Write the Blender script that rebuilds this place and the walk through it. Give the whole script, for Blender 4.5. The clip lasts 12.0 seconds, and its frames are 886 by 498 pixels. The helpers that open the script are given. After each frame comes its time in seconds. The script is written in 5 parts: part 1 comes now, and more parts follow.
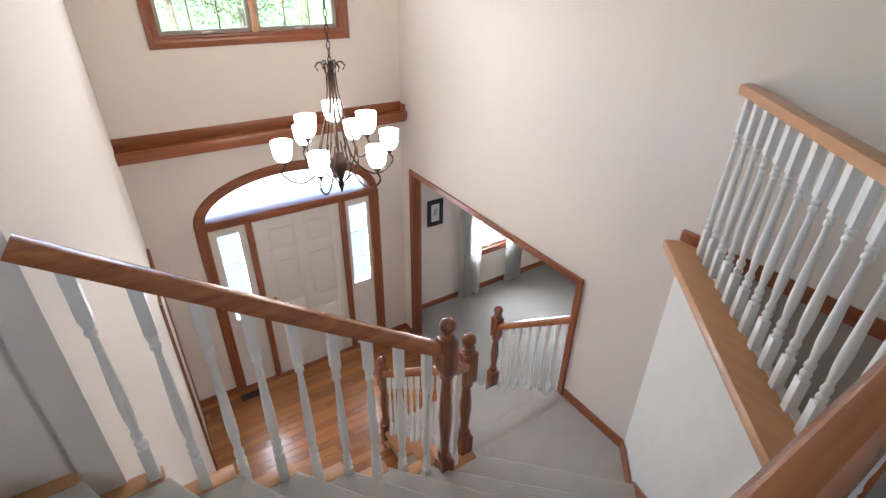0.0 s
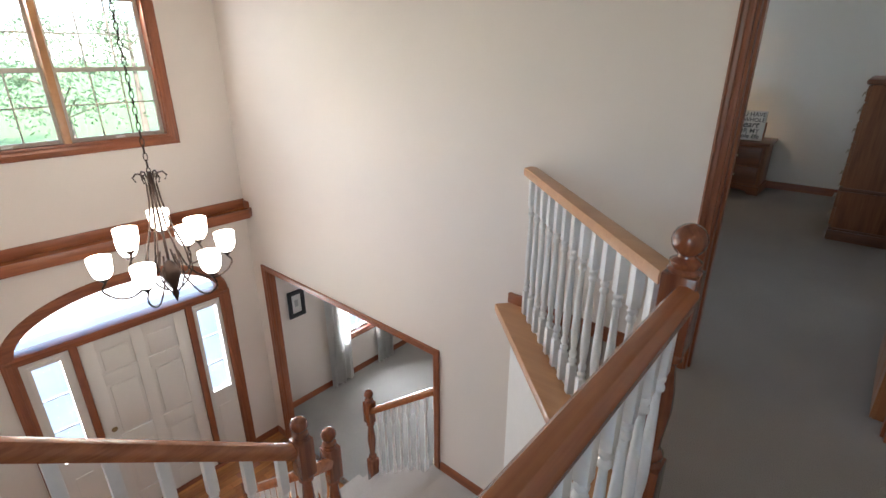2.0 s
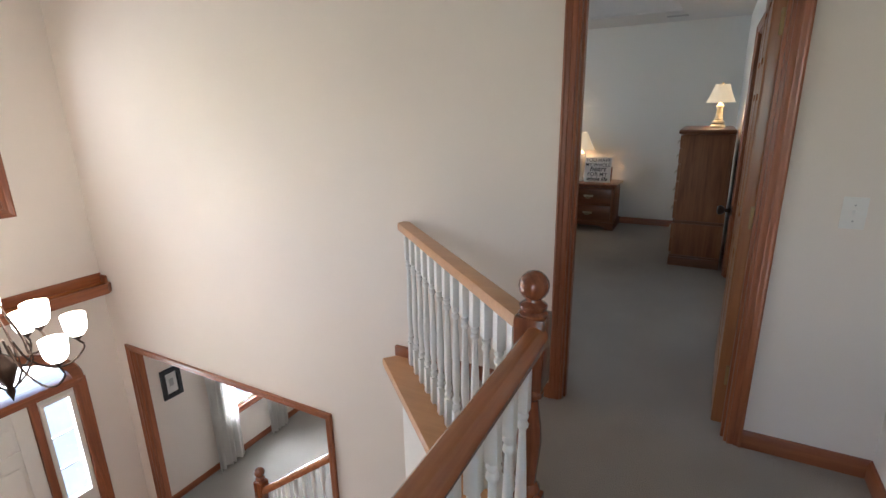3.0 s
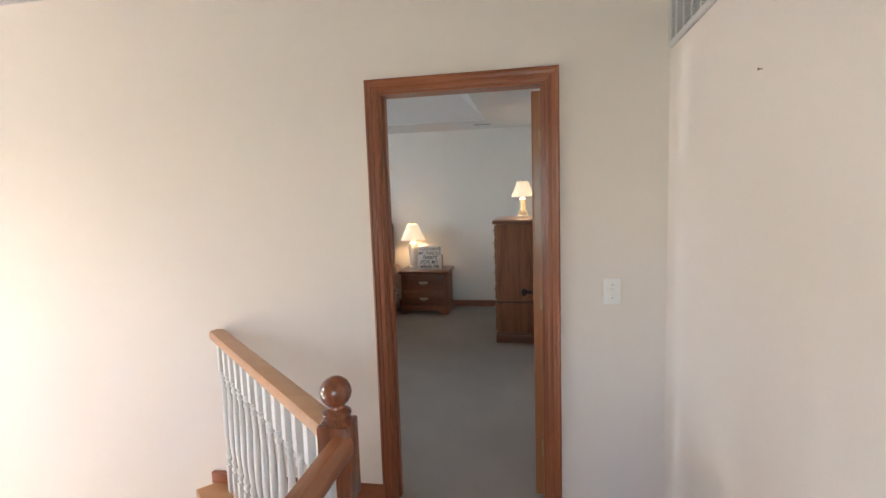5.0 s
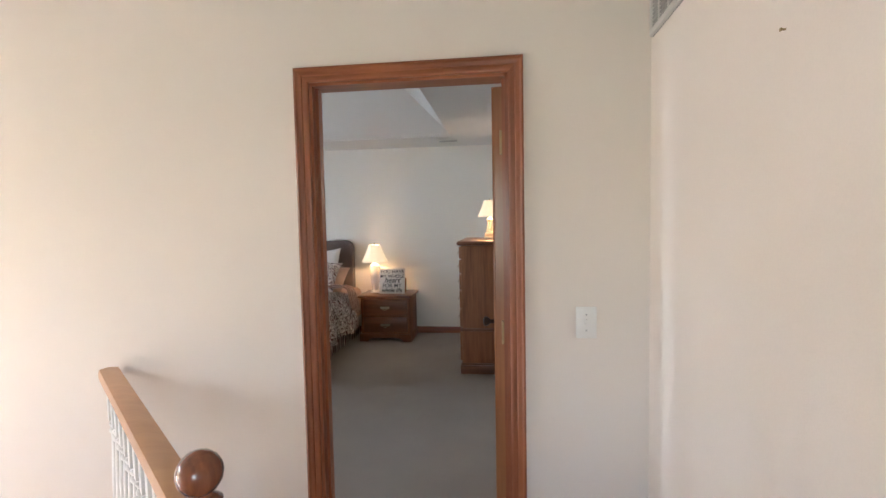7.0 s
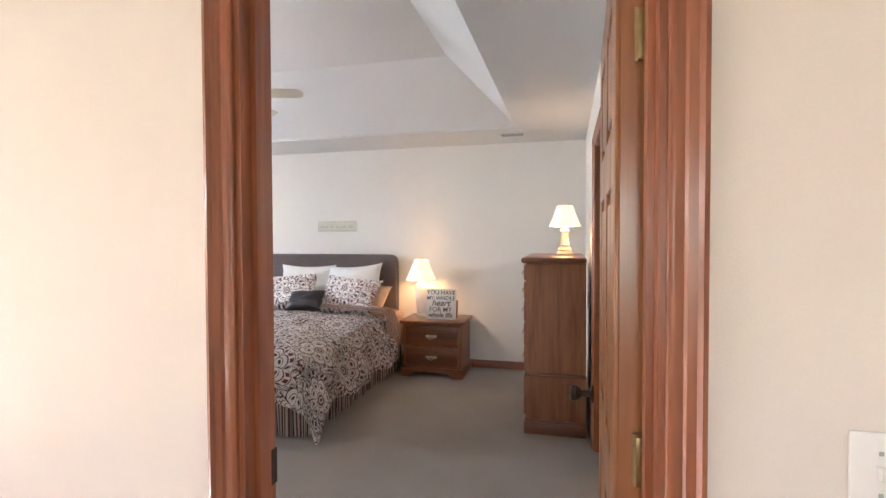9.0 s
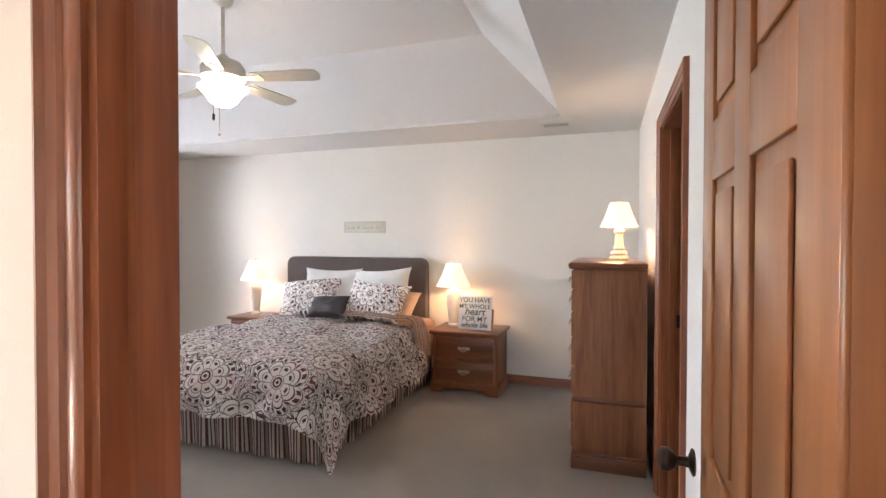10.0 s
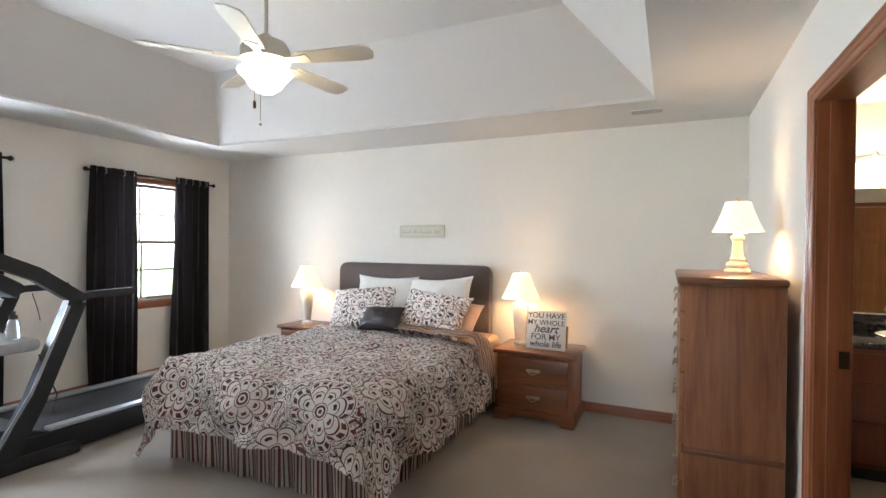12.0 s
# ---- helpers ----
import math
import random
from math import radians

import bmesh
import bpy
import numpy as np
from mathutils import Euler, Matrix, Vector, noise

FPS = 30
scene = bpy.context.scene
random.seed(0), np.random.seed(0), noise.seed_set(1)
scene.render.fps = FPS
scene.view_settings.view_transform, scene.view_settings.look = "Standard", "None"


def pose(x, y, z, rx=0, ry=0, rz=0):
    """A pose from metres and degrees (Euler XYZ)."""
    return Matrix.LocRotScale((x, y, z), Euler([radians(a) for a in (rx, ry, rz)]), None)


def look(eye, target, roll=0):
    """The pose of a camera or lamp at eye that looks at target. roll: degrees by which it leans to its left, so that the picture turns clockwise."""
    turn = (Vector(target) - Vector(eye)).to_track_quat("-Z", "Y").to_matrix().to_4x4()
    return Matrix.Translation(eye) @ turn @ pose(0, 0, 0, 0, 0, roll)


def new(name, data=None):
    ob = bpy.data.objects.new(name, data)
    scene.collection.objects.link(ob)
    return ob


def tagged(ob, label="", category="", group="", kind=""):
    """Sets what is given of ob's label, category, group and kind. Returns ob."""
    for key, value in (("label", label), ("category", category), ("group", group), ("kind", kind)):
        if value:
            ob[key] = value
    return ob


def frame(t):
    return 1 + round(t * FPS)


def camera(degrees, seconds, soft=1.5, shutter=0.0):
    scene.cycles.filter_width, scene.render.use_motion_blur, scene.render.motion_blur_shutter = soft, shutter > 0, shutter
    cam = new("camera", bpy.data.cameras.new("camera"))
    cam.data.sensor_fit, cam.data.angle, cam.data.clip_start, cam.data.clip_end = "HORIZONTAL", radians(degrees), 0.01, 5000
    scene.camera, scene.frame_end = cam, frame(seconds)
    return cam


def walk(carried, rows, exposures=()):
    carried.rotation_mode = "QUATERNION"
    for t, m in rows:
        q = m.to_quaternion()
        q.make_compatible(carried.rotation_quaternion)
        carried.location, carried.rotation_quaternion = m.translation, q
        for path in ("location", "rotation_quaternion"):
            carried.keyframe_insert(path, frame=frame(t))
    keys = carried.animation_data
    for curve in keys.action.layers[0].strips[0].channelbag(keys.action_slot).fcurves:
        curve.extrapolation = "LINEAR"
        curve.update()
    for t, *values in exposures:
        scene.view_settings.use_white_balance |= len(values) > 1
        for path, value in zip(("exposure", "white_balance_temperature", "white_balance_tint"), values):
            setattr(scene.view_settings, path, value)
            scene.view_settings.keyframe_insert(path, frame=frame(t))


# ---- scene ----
cam = camera(84.4, 12.0)
PATH = [
    (0, (0.297, -2.422, 1.333), (-1.147, -1.475, 0.324), 1.0),
    (0.5, (0.335, -2.396, 1.359), (-1.109, -1.426, 0.372), 0.9),
    (1, (0.382, -2.366, 1.389), (-1.034, -1.296, 0.465), 0.6),
    (1.5, (0.455, -2.338, 1.42), (-0.889, -1.11, 0.591), 0.2),
    (2, (0.504, -2.312, 1.436), (-0.724, -0.911, 0.708), -0.2),
    (2.5, (0.549, -2.301, 1.454), (-0.527, -0.737, 0.823), -0.6),
    (3, (0.603, -2.29, 1.485), (-0.31, -0.597, 0.94), -1.1),
    (3.5, (0.659, -2.277, 1.525), (-0.089, -0.48, 1.066), -1.6),
    (3.7, (0.678, -2.278, 1.53), (-0.006, -0.446, 1.114), -1.6),
    (5.3, (0.763, -2.256, 1.534), (0.446, -0.29, 1.346), -1.8),
    (5.5, (0.762, -2.269, 1.532), (0.468, -0.299, 1.353), -1.7),
    (6, (0.787, -2.196, 1.523), (0.522, -0.222, 1.347), -1.6),
    (6.5, (0.824, -2.065, 1.502), (0.567, -0.087, 1.352), -1.4),
    (7, (0.807, -1.871, 1.485), (0.555, 0.109, 1.366), -1.1),
    (7.2, (0.781, -1.771, 1.496), (0.54, 0.211, 1.383), -1.1),
    (9, (0.675, -0.822, 1.429), (0.181, 1.116, 1.38), -0.2),
    (9.5, (0.614, -0.594, 1.449), (0.065, 1.329, 1.399), -0.6),
    (10, (0.57, -0.373, 1.406), (-0.063, 1.524, 1.375), 0.1),
    (10.5, (0.49, -0.223, 1.399), (-0.229, 1.643, 1.375), 0.3),
    (11, (0.396, -0.073, 1.391), (-0.38, 1.77, 1.374), 0.5),
    (11.5, (0.338, 0.023, 1.409), (-0.465, 1.854, 1.394), 0.5),
    (12, (0.317, 0.085, 1.415), (-0.526, 1.899, 1.403), 0.6),
]
EXPO = [(0.0, 2.85, 5850, 10), (1.0, 2.8, 5850, 10), (2.0, 2.72, 5900, 10), (3.0, 2.8, 6000, 11), (3.7, 3.05, 6100, 12), (5.5, 3.45, 6250, 14), (7.2, 3.55, 6300, 15), (9.0, 4.1, 6600, 20), (9.6, 4.25, 6650, 20), (10.5, 4.1, 6600, 19), (11.0, 4.1, 6550, 15), (12.0, 4.1, 6500, 13)]
walk(cam, [(t, look(eye, target, roll)) for t, eye, target, roll in PATH], EXPO)

# ---- world and sun ----
world = bpy.data.worlds.new("sky")
scene.world = world
world.use_nodes = True
_wn = world.node_tree.nodes
_sky = _wn.new("ShaderNodeTexSky")
_sky.sky_type = "NISHITA"
_sky.sun_disc = False
_sky.sun_elevation = radians(50)
_sky.sun_rotation = radians(110)
_wn["Background"].inputs["Strength"].default_value = 0.15
world.node_tree.links.new(_sky.outputs["Color"], _wn["Background"].inputs["Color"])
_sd = bpy.data.lights.new("sun", "SUN")
_sd.energy, _sd.angle, _sd.color = 5.0, radians(0.5), (1, 0.95, 0.88)
_so = new("sun", _sd)
_so.matrix_world = look((30, -11, 38), (0, 0, 0))


def area_lamp(name, eye, target, sx, sy, watts, color=(1, 1, 1)):
    """Daylight that enters through one window's opening, or the hall's added fill."""
    d = bpy.data.lights.new(name, "AREA")
    d.shape, d.size, d.size_y, d.energy, d.color = "RECTANGLE", sx, sy, watts, color
    o = new(name, d)
    o.matrix_world = look(eye, target)
    return o


def point_lamp(name, p, watts, color, radius=0.04):
    d = bpy.data.lights.new(name, "POINT")
    d.energy, d.color, d.shadow_soft_size = watts, color, radius
    o = new(name, d)
    o.location = p
    return o


WARM = (1.0, 0.68, 0.38)
COOL = (0.76, 0.89, 1.0)
NEUTRAL = (1.0, 0.98, 0.97)
area_lamp("daylight_bedroom_window", (-4.98, 3.35, 1.75), (-2.2, 3.3, 0.5), 1.0, 1.2, 11.5, COOL)
area_lamp("daylight_bedroom_window_near", (-4.98, 1.45, 1.75), (-1.9, 2.2, 0.5), 1.0, 1.2, 22, COOL)
area_lamp("daylight_living_window", (-4.95, 1.55, -1.7), (0, 1.55, -1.9), 0.9, 1.3, 26, NEUTRAL)
area_lamp("daylight_foyer_window", (-4.40, -1.325, 1.84), (-1.6, -1.7, 0.6), 1.4, 0.12, 3.6, NEUTRAL)
area_lamp("daylight_sidelight", (-4.5, -1.905, -1.45), (0, -1.905, -1.6), 0.25, 1.1, 4, NEUTRAL)
area_lamp("daylight_sidelight_two", (-4.5, -0.56, -1.45), (0, -0.56, -1.6), 0.25, 1.1, 4, NEUTRAL)
# added fill at the unseen opening in the hall's end wall
area_lamp("fill_hall_end", (0.75, -4.36, 1.4), (0.5, 0, 1.2), 0.85, 0.95, 0.8, COOL)

# ---- materials ----
_cache = {}


def mat(name, color, rough=0.5, metal=0.0, var=0.08, scale=6.0, bump=0.0, bscale=60.0, stretch=(1, 1, 1), emit=0.0,
        emit_color=None, trans=0.0, alpha=None, coat=0.0, fine=None, sheen=0.0, island=False):
    """A surface with large and fine variation of its colour and a fine relief."""
    if name in _cache:
        return _cache[name]
    m = bpy.data.materials.new(name)
    m.use_nodes = True
    nt = m.node_tree
    n, l = nt.nodes, nt.links
    b = n["Principled BSDF"]
    b.inputs["Roughness"].default_value = rough
    b.inputs["Metallic"].default_value = metal
    b.inputs["Coat Weight"].default_value = coat
    b.inputs["Sheen Weight"].default_value = sheen
    b.inputs["Transmission Weight"].default_value = trans
    tc = n.new("ShaderNodeTexCoord")
    mp = n.new("ShaderNodeMapping")
    mp.inputs["Scale"].default_value = stretch
    l.new(tc.outputs["Object"], mp.inputs["Vector"])
    big = n.new("ShaderNodeTexNoise")
    big.inputs["Scale"].default_value = scale
    big.inputs["Detail"].default_value = 4
    l.new(mp.outputs["Vector"], big.inputs["Vector"])
    small = n.new("ShaderNodeTexNoise")
    small.inputs["Scale"].default_value = fine or bscale
    small.inputs["Detail"].default_value = 3
    l.new(mp.outputs["Vector"], small.inputs["Vector"])
    add = n.new("ShaderNodeMath")
    add.operation = "ADD"
    l.new(big.outputs["Fac"], add.inputs[0])
    l.new(small.outputs["Fac"], add.inputs[1])
    last = add
    if island:
        oi = n.new("ShaderNodeObjectInfo")
        ad2 = n.new("ShaderNodeMath")
        ad2.operation = "MULTIPLY_ADD"
        ad2.inputs[1].default_value = 0.7
        l.new(oi.outputs["Random"], ad2.inputs[0])
        l.new(add.outputs[0], ad2.inputs[2])
        sub = n.new("ShaderNodeMath")
        sub.operation = "SUBTRACT"
        sub.inputs[1].default_value = 0.35
        l.new(ad2.outputs[0], sub.inputs[0])
        last = sub
    rmp = n.new("ShaderNodeMapRange")
    rmp.inputs["From Min"].default_value = 0.6
    rmp.inputs["From Max"].default_value = 1.4
    rmp.inputs["To Min"].default_value = 1 - var
    rmp.inputs["To Max"].default_value = 1 + var
    l.new(last.outputs[0], rmp.inputs["Value"])
    mul = n.new("ShaderNodeVectorMath")
    mul.operation = "SCALE"
    mul.inputs[0].default_value = color
    l.new(rmp.outputs["Result"], mul.inputs["Scale"])
    l.new(mul.outputs["Vector"], b.inputs["Base Color"])
    if bump:
        bp = n.new("ShaderNodeBump")
        bp.inputs["Strength"].default_value = bump
        bp.inputs["Distance"].default_value = 0.01
        l.new(small.outputs["Fac"], bp.inputs["Height"])
        l.new(bp.outputs["Normal"], b.inputs["Normal"])
    if emit:
        b.inputs["Emission Strength"].default_value = emit
        b.inputs["Emission Color"].default_value = (*(emit_color or color), 1)
    _cache[name] = m
    return m


def wood(name, color, dark, axis, rough=0.35, scale=1.0, island=False, coat=0.25):
    """Stained oak: long pores and cathedral bands along one axis."""
    if name in _cache:
        return _cache[name]
    m = bpy.data.materials.new(name)
    m.use_nodes = True
    nt = m.node_tree
    n, l = nt.nodes, nt.links
    b = n["Principled BSDF"]
    b.inputs["Roughness"].default_value = rough
    b.inputs["Coat Weight"].default_value = coat
    b.inputs["Coat Roughness"].default_value = 0.2
    tc = n.new("ShaderNodeTexCoord")
    mp = n.new("ShaderNodeMapping")
    s = [14.0 * scale] * 3
    s["xyz".index(axis)] = 0.9 * scale
    mp.inputs["Scale"].default_value = s
    l.new(tc.outputs["Object"], mp.inputs["Vector"])
    vec = mp.outputs["Vector"]
    if island:
        oi = n.new("ShaderNodeObjectInfo")
        sh = n.new("ShaderNodeVectorMath")
        sh.operation = "MULTIPLY_ADD"
        l.new(oi.outputs["Random"], sh.inputs[0])
        sh.inputs[1].default_value = (37, 19, 53)
        l.new(vec, sh.inputs[2])
        vec = sh.outputs["Vector"]
    wv = n.new("ShaderNodeTexNoise")
    wv.inputs["Scale"].default_value = 1.0
    wv.inputs["Detail"].default_value = 5
    wv.inputs["Distortion"].default_value = 1.2
    l.new(vec, wv.inputs["Vector"])
    fn = n.new("ShaderNodeTexNoise")
    fn.inputs["Scale"].default_value = 7.0
    fn.inputs["Detail"].default_value = 4
    l.new(vec, fn.inputs["Vector"])
    ad = n.new("ShaderNodeMath")
    ad.operation = "MULTIPLY_ADD"
    ad.inputs[1].default_value = 0.5
    l.new(fn.outputs["Fac"], ad.inputs[0])
    l.new(wv.outputs["Fac"], ad.inputs[2])
    cr = n.new("ShaderNodeValToRGB")
    cr.color_ramp.elements[0].position, cr.color_ramp.elements[0].color = 0.55, (*dark, 1)
    cr.color_ramp.elements[1].position, cr.color_ramp.elements[1].color = 0.95, (*color, 1)
    l.new(ad.outputs[0], cr.inputs["Fac"])
    col = cr.outputs["Color"]
    if island:
        mr = n.new("ShaderNodeMapRange")
        mr.inputs["To Min"].default_value, mr.inputs["To Max"].default_value = 0.72, 1.22
        l.new(oi.outputs["Random"], mr.inputs["Value"])
        vs = n.new("ShaderNodeVectorMath")
        vs.operation = "SCALE"
        l.new(col, vs.inputs[0])
        l.new(mr.outputs["Result"], vs.inputs["Scale"])
        col = vs.outputs["Vector"]
    l.new(col, b.inputs["Base Color"])
    bp = n.new("ShaderNodeBump")
    bp.inputs["Strength"].default_value = 0.12
    bp.inputs["Distance"].default_value = 0.004
    l.new(ad.outputs[0], bp.inputs["Height"])
    l.new(bp.outputs["Normal"], b.inputs["Normal"])
    _cache[name] = m
    return m


CREAM = mat("cream_wall_paint", (0.80, 0.73, 0.665), 0.75, var=0.025, scale=1.3, bump=0.06, bscale=220)
BEDWALL = mat("bedroom_wall_paint", (0.80, 0.765, 0.71), 0.75, var=0.025, scale=1.3, bump=0.06, bscale=220)
CEIL = mat("ceiling_paint", (0.68, 0.67, 0.655), 0.85, var=0.02, scale=1.0, bump=0.15, bscale=120)
WHITE = mat("white_gloss_paint", (0.80, 0.79, 0.76), 0.3, var=0.03, scale=9, bump=0.02)
DOORWHITE = mat("white_door_paint", (0.80, 0.77, 0.72), 0.4, var=0.02, scale=3, bump=0.03)
CARPET = mat("taupe_carpet", (0.31, 0.265, 0.22), 1.0, var=0.16, scale=2.2, bump=0.9, bscale=260, fine=180, sheen=0.25)
LRCARPET = mat("grey_carpet", (0.36, 0.35, 0.32), 1.0, var=0.14, scale=2.2, bump=0.9, bscale=260, fine=180, sheen=0.25)
STAIRCARPET = mat("grey_stair_carpet", (0.50, 0.46, 0.42), 1.0, var=0.16, scale=3, bump=0.9, bscale=260, fine=180, sheen=0.25)
OAKC, OAKD = (0.34, 0.112, 0.044), (0.21, 0.061, 0.024)
OAKX = wood("stained_oak_x", OAKC, OAKD, "x")
OAKY = wood("stained_oak_y", OAKC, OAKD, "y")
OAKZ = wood("stained_oak_z", OAKC, OAKD, "z")
NEWEL = wood("glossy_stained_newel", (0.29, 0.085, 0.032), (0.15, 0.04, 0.016), "z", rough=0.2, coat=0.7)
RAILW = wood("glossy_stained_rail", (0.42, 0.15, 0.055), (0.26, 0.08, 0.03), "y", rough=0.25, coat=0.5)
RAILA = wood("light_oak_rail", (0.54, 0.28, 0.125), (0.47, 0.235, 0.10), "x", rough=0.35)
FLOORW = wood("honey_oak_floor", (0.50, 0.22, 0.075), (0.34, 0.13, 0.04), "y", rough=0.2, island=True, coat=0.6)
CHESTW = wood("brown_oak_furniture", (0.33, 0.132, 0.053), (0.17, 0.056, 0.022), "z", rough=0.5, scale=0.75, coat=0.0)
CHESTH = wood("brown_oak_furniture_flat", (0.23, 0.085, 0.036), (0.12, 0.042, 0.018), "x", rough=0.32, scale=0.8)
DOORW = wood("oak_door_wood", (0.38, 0.155, 0.058), (0.29, 0.112, 0.041), "z", rough=0.3, coat=0.4)
BRONZE = mat("oiled_bronze", (0.045, 0.026, 0.018), 0.4, 0.7, var=0.3, scale=20)
BRASS = mat("aged_brass", (0.36, 0.26, 0.13), 0.35, 1.0, var=0.15, scale=20)
PULL = mat("dull_silver_brass", (0.5, 0.44, 0.34), 0.35, 1.0, var=0.15, scale=30)
BLACK = mat("black_plastic", (0.014, 0.015, 0.019), 0.5, var=0.2, scale=20, bump=0.05)
BELT = mat("treadmill_belt", (0.018, 0.019, 0.021), 0.65, var=0.2, scale=40, bump=0.2, bscale=400)
SILVER = mat("brushed_silver", (0.45, 0.47, 0.5), 0.35, 0.8, var=0.08, scale=30)
PLASTIC = mat("white_plastic", (0.8, 0.79, 0.76), 0.35, var=0.02)
GRILLE = mat("white_grille_metal", (0.66, 0.65, 0.62), 0.5, var=0.03)
GRILLEDARK = mat("grille_shadow_grey", (0.42, 0.42, 0.41), 0.7, var=0.05)
MUNTIN = mat("pale_window_sash", (0.52, 0.47, 0.40), 0.45, var=0.05)
MUNTINDARK = mat("brown_window_bar", (0.28, 0.22, 0.17), 0.45, var=0.05)
DRAPE = mat("dark_plum_drape", (0.028, 0.02, 0.022), 0.9, var=0.25, scale=12, bump=0.4, bscale=300, sheen=0.15)
SHEER = mat("white_curtain_cloth", (0.78, 0.78, 0.76), 0.9, var=0.05, scale=8, bump=0.3, bscale=300)
HEADB = mat("charcoal_brown_upholstery", (0.125, 0.094, 0.086), 0.9, var=0.15, scale=5, bump=0.6, bscale=400, sheen=0.2)
PILLOWW = mat("white_cotton", (0.80, 0.79, 0.77), 0.9, var=0.04, scale=8, bump=0.35, bscale=25, fine=18)
PEACH = mat("peach_cotton_sheet", (0.62, 0.42, 0.31), 0.9, var=0.06, scale=8, bump=0.3, bscale=25, fine=18)
SATIN = mat("black_satin", (0.022, 0.016, 0.018), 0.38, var=0.2, scale=8, bump=0.3, bscale=18)
FANWHITE = mat("antique_white_fan", (0.62, 0.58, 0.50), 0.4, var=0.04)
CERAMIC = mat("white_ceramic", (0.74, 0.72, 0.68), 0.2, var=0.03, coat=0.4)
CREAMWOOD = mat("cream_turned_lamp", (0.72, 0.62, 0.46), 0.45, var=0.06, scale=20)
BULBGLASS = mat("lit_frosted_glass", (0.9, 0.85, 0.75), 0.4, emit=2.8, emit_color=(1.0, 0.89, 0.74), var=0.02)
FANGLASS = mat("lit_fan_bowl", (0.9, 0.86, 0.78), 0.4, emit=1.6, emit_color=(1.0, 0.85, 0.62), var=0.02)
BATHBULB = mat("lit_bath_glass", (0.9, 0.85, 0.75), 0.4, emit=1.4, emit_color=(1.0, 0.86, 0.64), var=0.02)
SHADE = mat("lit_cream_lampshade", (0.85, 0.76, 0.60), 0.8, emit=0.07, emit_color=(1.0, 0.74, 0.44), var=0.03, scale=14)
BOARDW = mat("white_sign_board", (0.70, 0.69, 0.66), 0.6, var=0.05, scale=9)
INK = mat("dark_lettering", (0.05, 0.055, 0.06), 0.6, var=0.1)
SIGNW = mat("pale_sage_sign", (0.62, 0.59, 0.48), 0.6, var=0.08, scale=12)
GRANITE = mat("dark_counter_stone", (0.02, 0.02, 0.023), 0.15, var=0.4, scale=40, coat=0.5)
MIRROR = mat("mirror_silver", (0.9, 0.9, 0.9), 0.02, 1.0, var=0.0)
CHERRY = wood("dark_cherry_cabinet", (0.20, 0.05, 0.024), (0.11, 0.026, 0.012), "z", rough=0.3)
PAPER = mat("print_paper", (0.7, 0.69, 0.66), 0.6, var=0.04)
LAWN = mat("lawn_green", (0.07, 0.12, 0.035), 0.9, var=0.4, scale=1.5, bump=0.6, bscale=40)
BRIGHTSLAB = mat("added_bright_slab", (0.5, 0.49, 0.46), 0.9, var=0.1, scale=2, bump=0.3, bscale=60)
LEAF = mat("summer_leaves", (0.15, 0.20, 0.11), 0.6, var=0.5, scale=1.2)


def let_light_through(m, share):
    """Thin leaves and cloth pass part of the light that falls on their far side."""
    n, l = m.node_tree.nodes, m.node_tree.links
    b, o = n["Principled BSDF"], n["Material Output"]
    tl, mx = n.new("ShaderNodeBsdfTranslucent"), n.new("ShaderNodeMixShader")
    mx.inputs[0].default_value = share
    l.new(b.inputs["Base Color"].links[0].from_socket, tl.inputs["Color"])
    l.new(b.outputs[0], mx.inputs[1])
    l.new(tl.outputs[0], mx.inputs[2])
    l.new(mx.outputs[0], o.inputs["Surface"])


let_light_through(LEAF, 0.45)
let_light_through(SHEER, 0.5)
BARK = mat("grey_bark", (0.12, 0.09, 0.065), 0.9, var=0.35, scale=6, bump=0.8, bscale=30)
SIDING = mat("exterior_siding", (0.55, 0.52, 0.46), 0.7, var=0.06)
WATERB = mat("clear_bottle", (0.75, 0.8, 0.82), 0.15, var=0.02, trans=0.6)


def glass_mat():
    m = bpy.data.materials.new("window_glass")
    m.use_nodes = True
    n, l = m.node_tree.nodes, m.node_tree.links
    n.remove(n["Principled BSDF"])
    tr, gl, mx, fr = (n.new("ShaderNodeBsdfTransparent"), n.new("ShaderNodeBsdfGlossy"), n.new("ShaderNodeMixShader"), n.new("ShaderNodeFresnel"))
    gl.inputs["Roughness"].default_value = 0.02
    fr.inputs["IOR"].default_value = 1.3
    l.new(fr.outputs[0], mx.inputs[0])
    l.new(tr.outputs[0], mx.inputs[1])
    l.new(gl.outputs[0], mx.inputs[2])
    l.new(mx.outputs[0], n["Material Output"].inputs["Surface"])
    return m


GLASS = glass_mat()


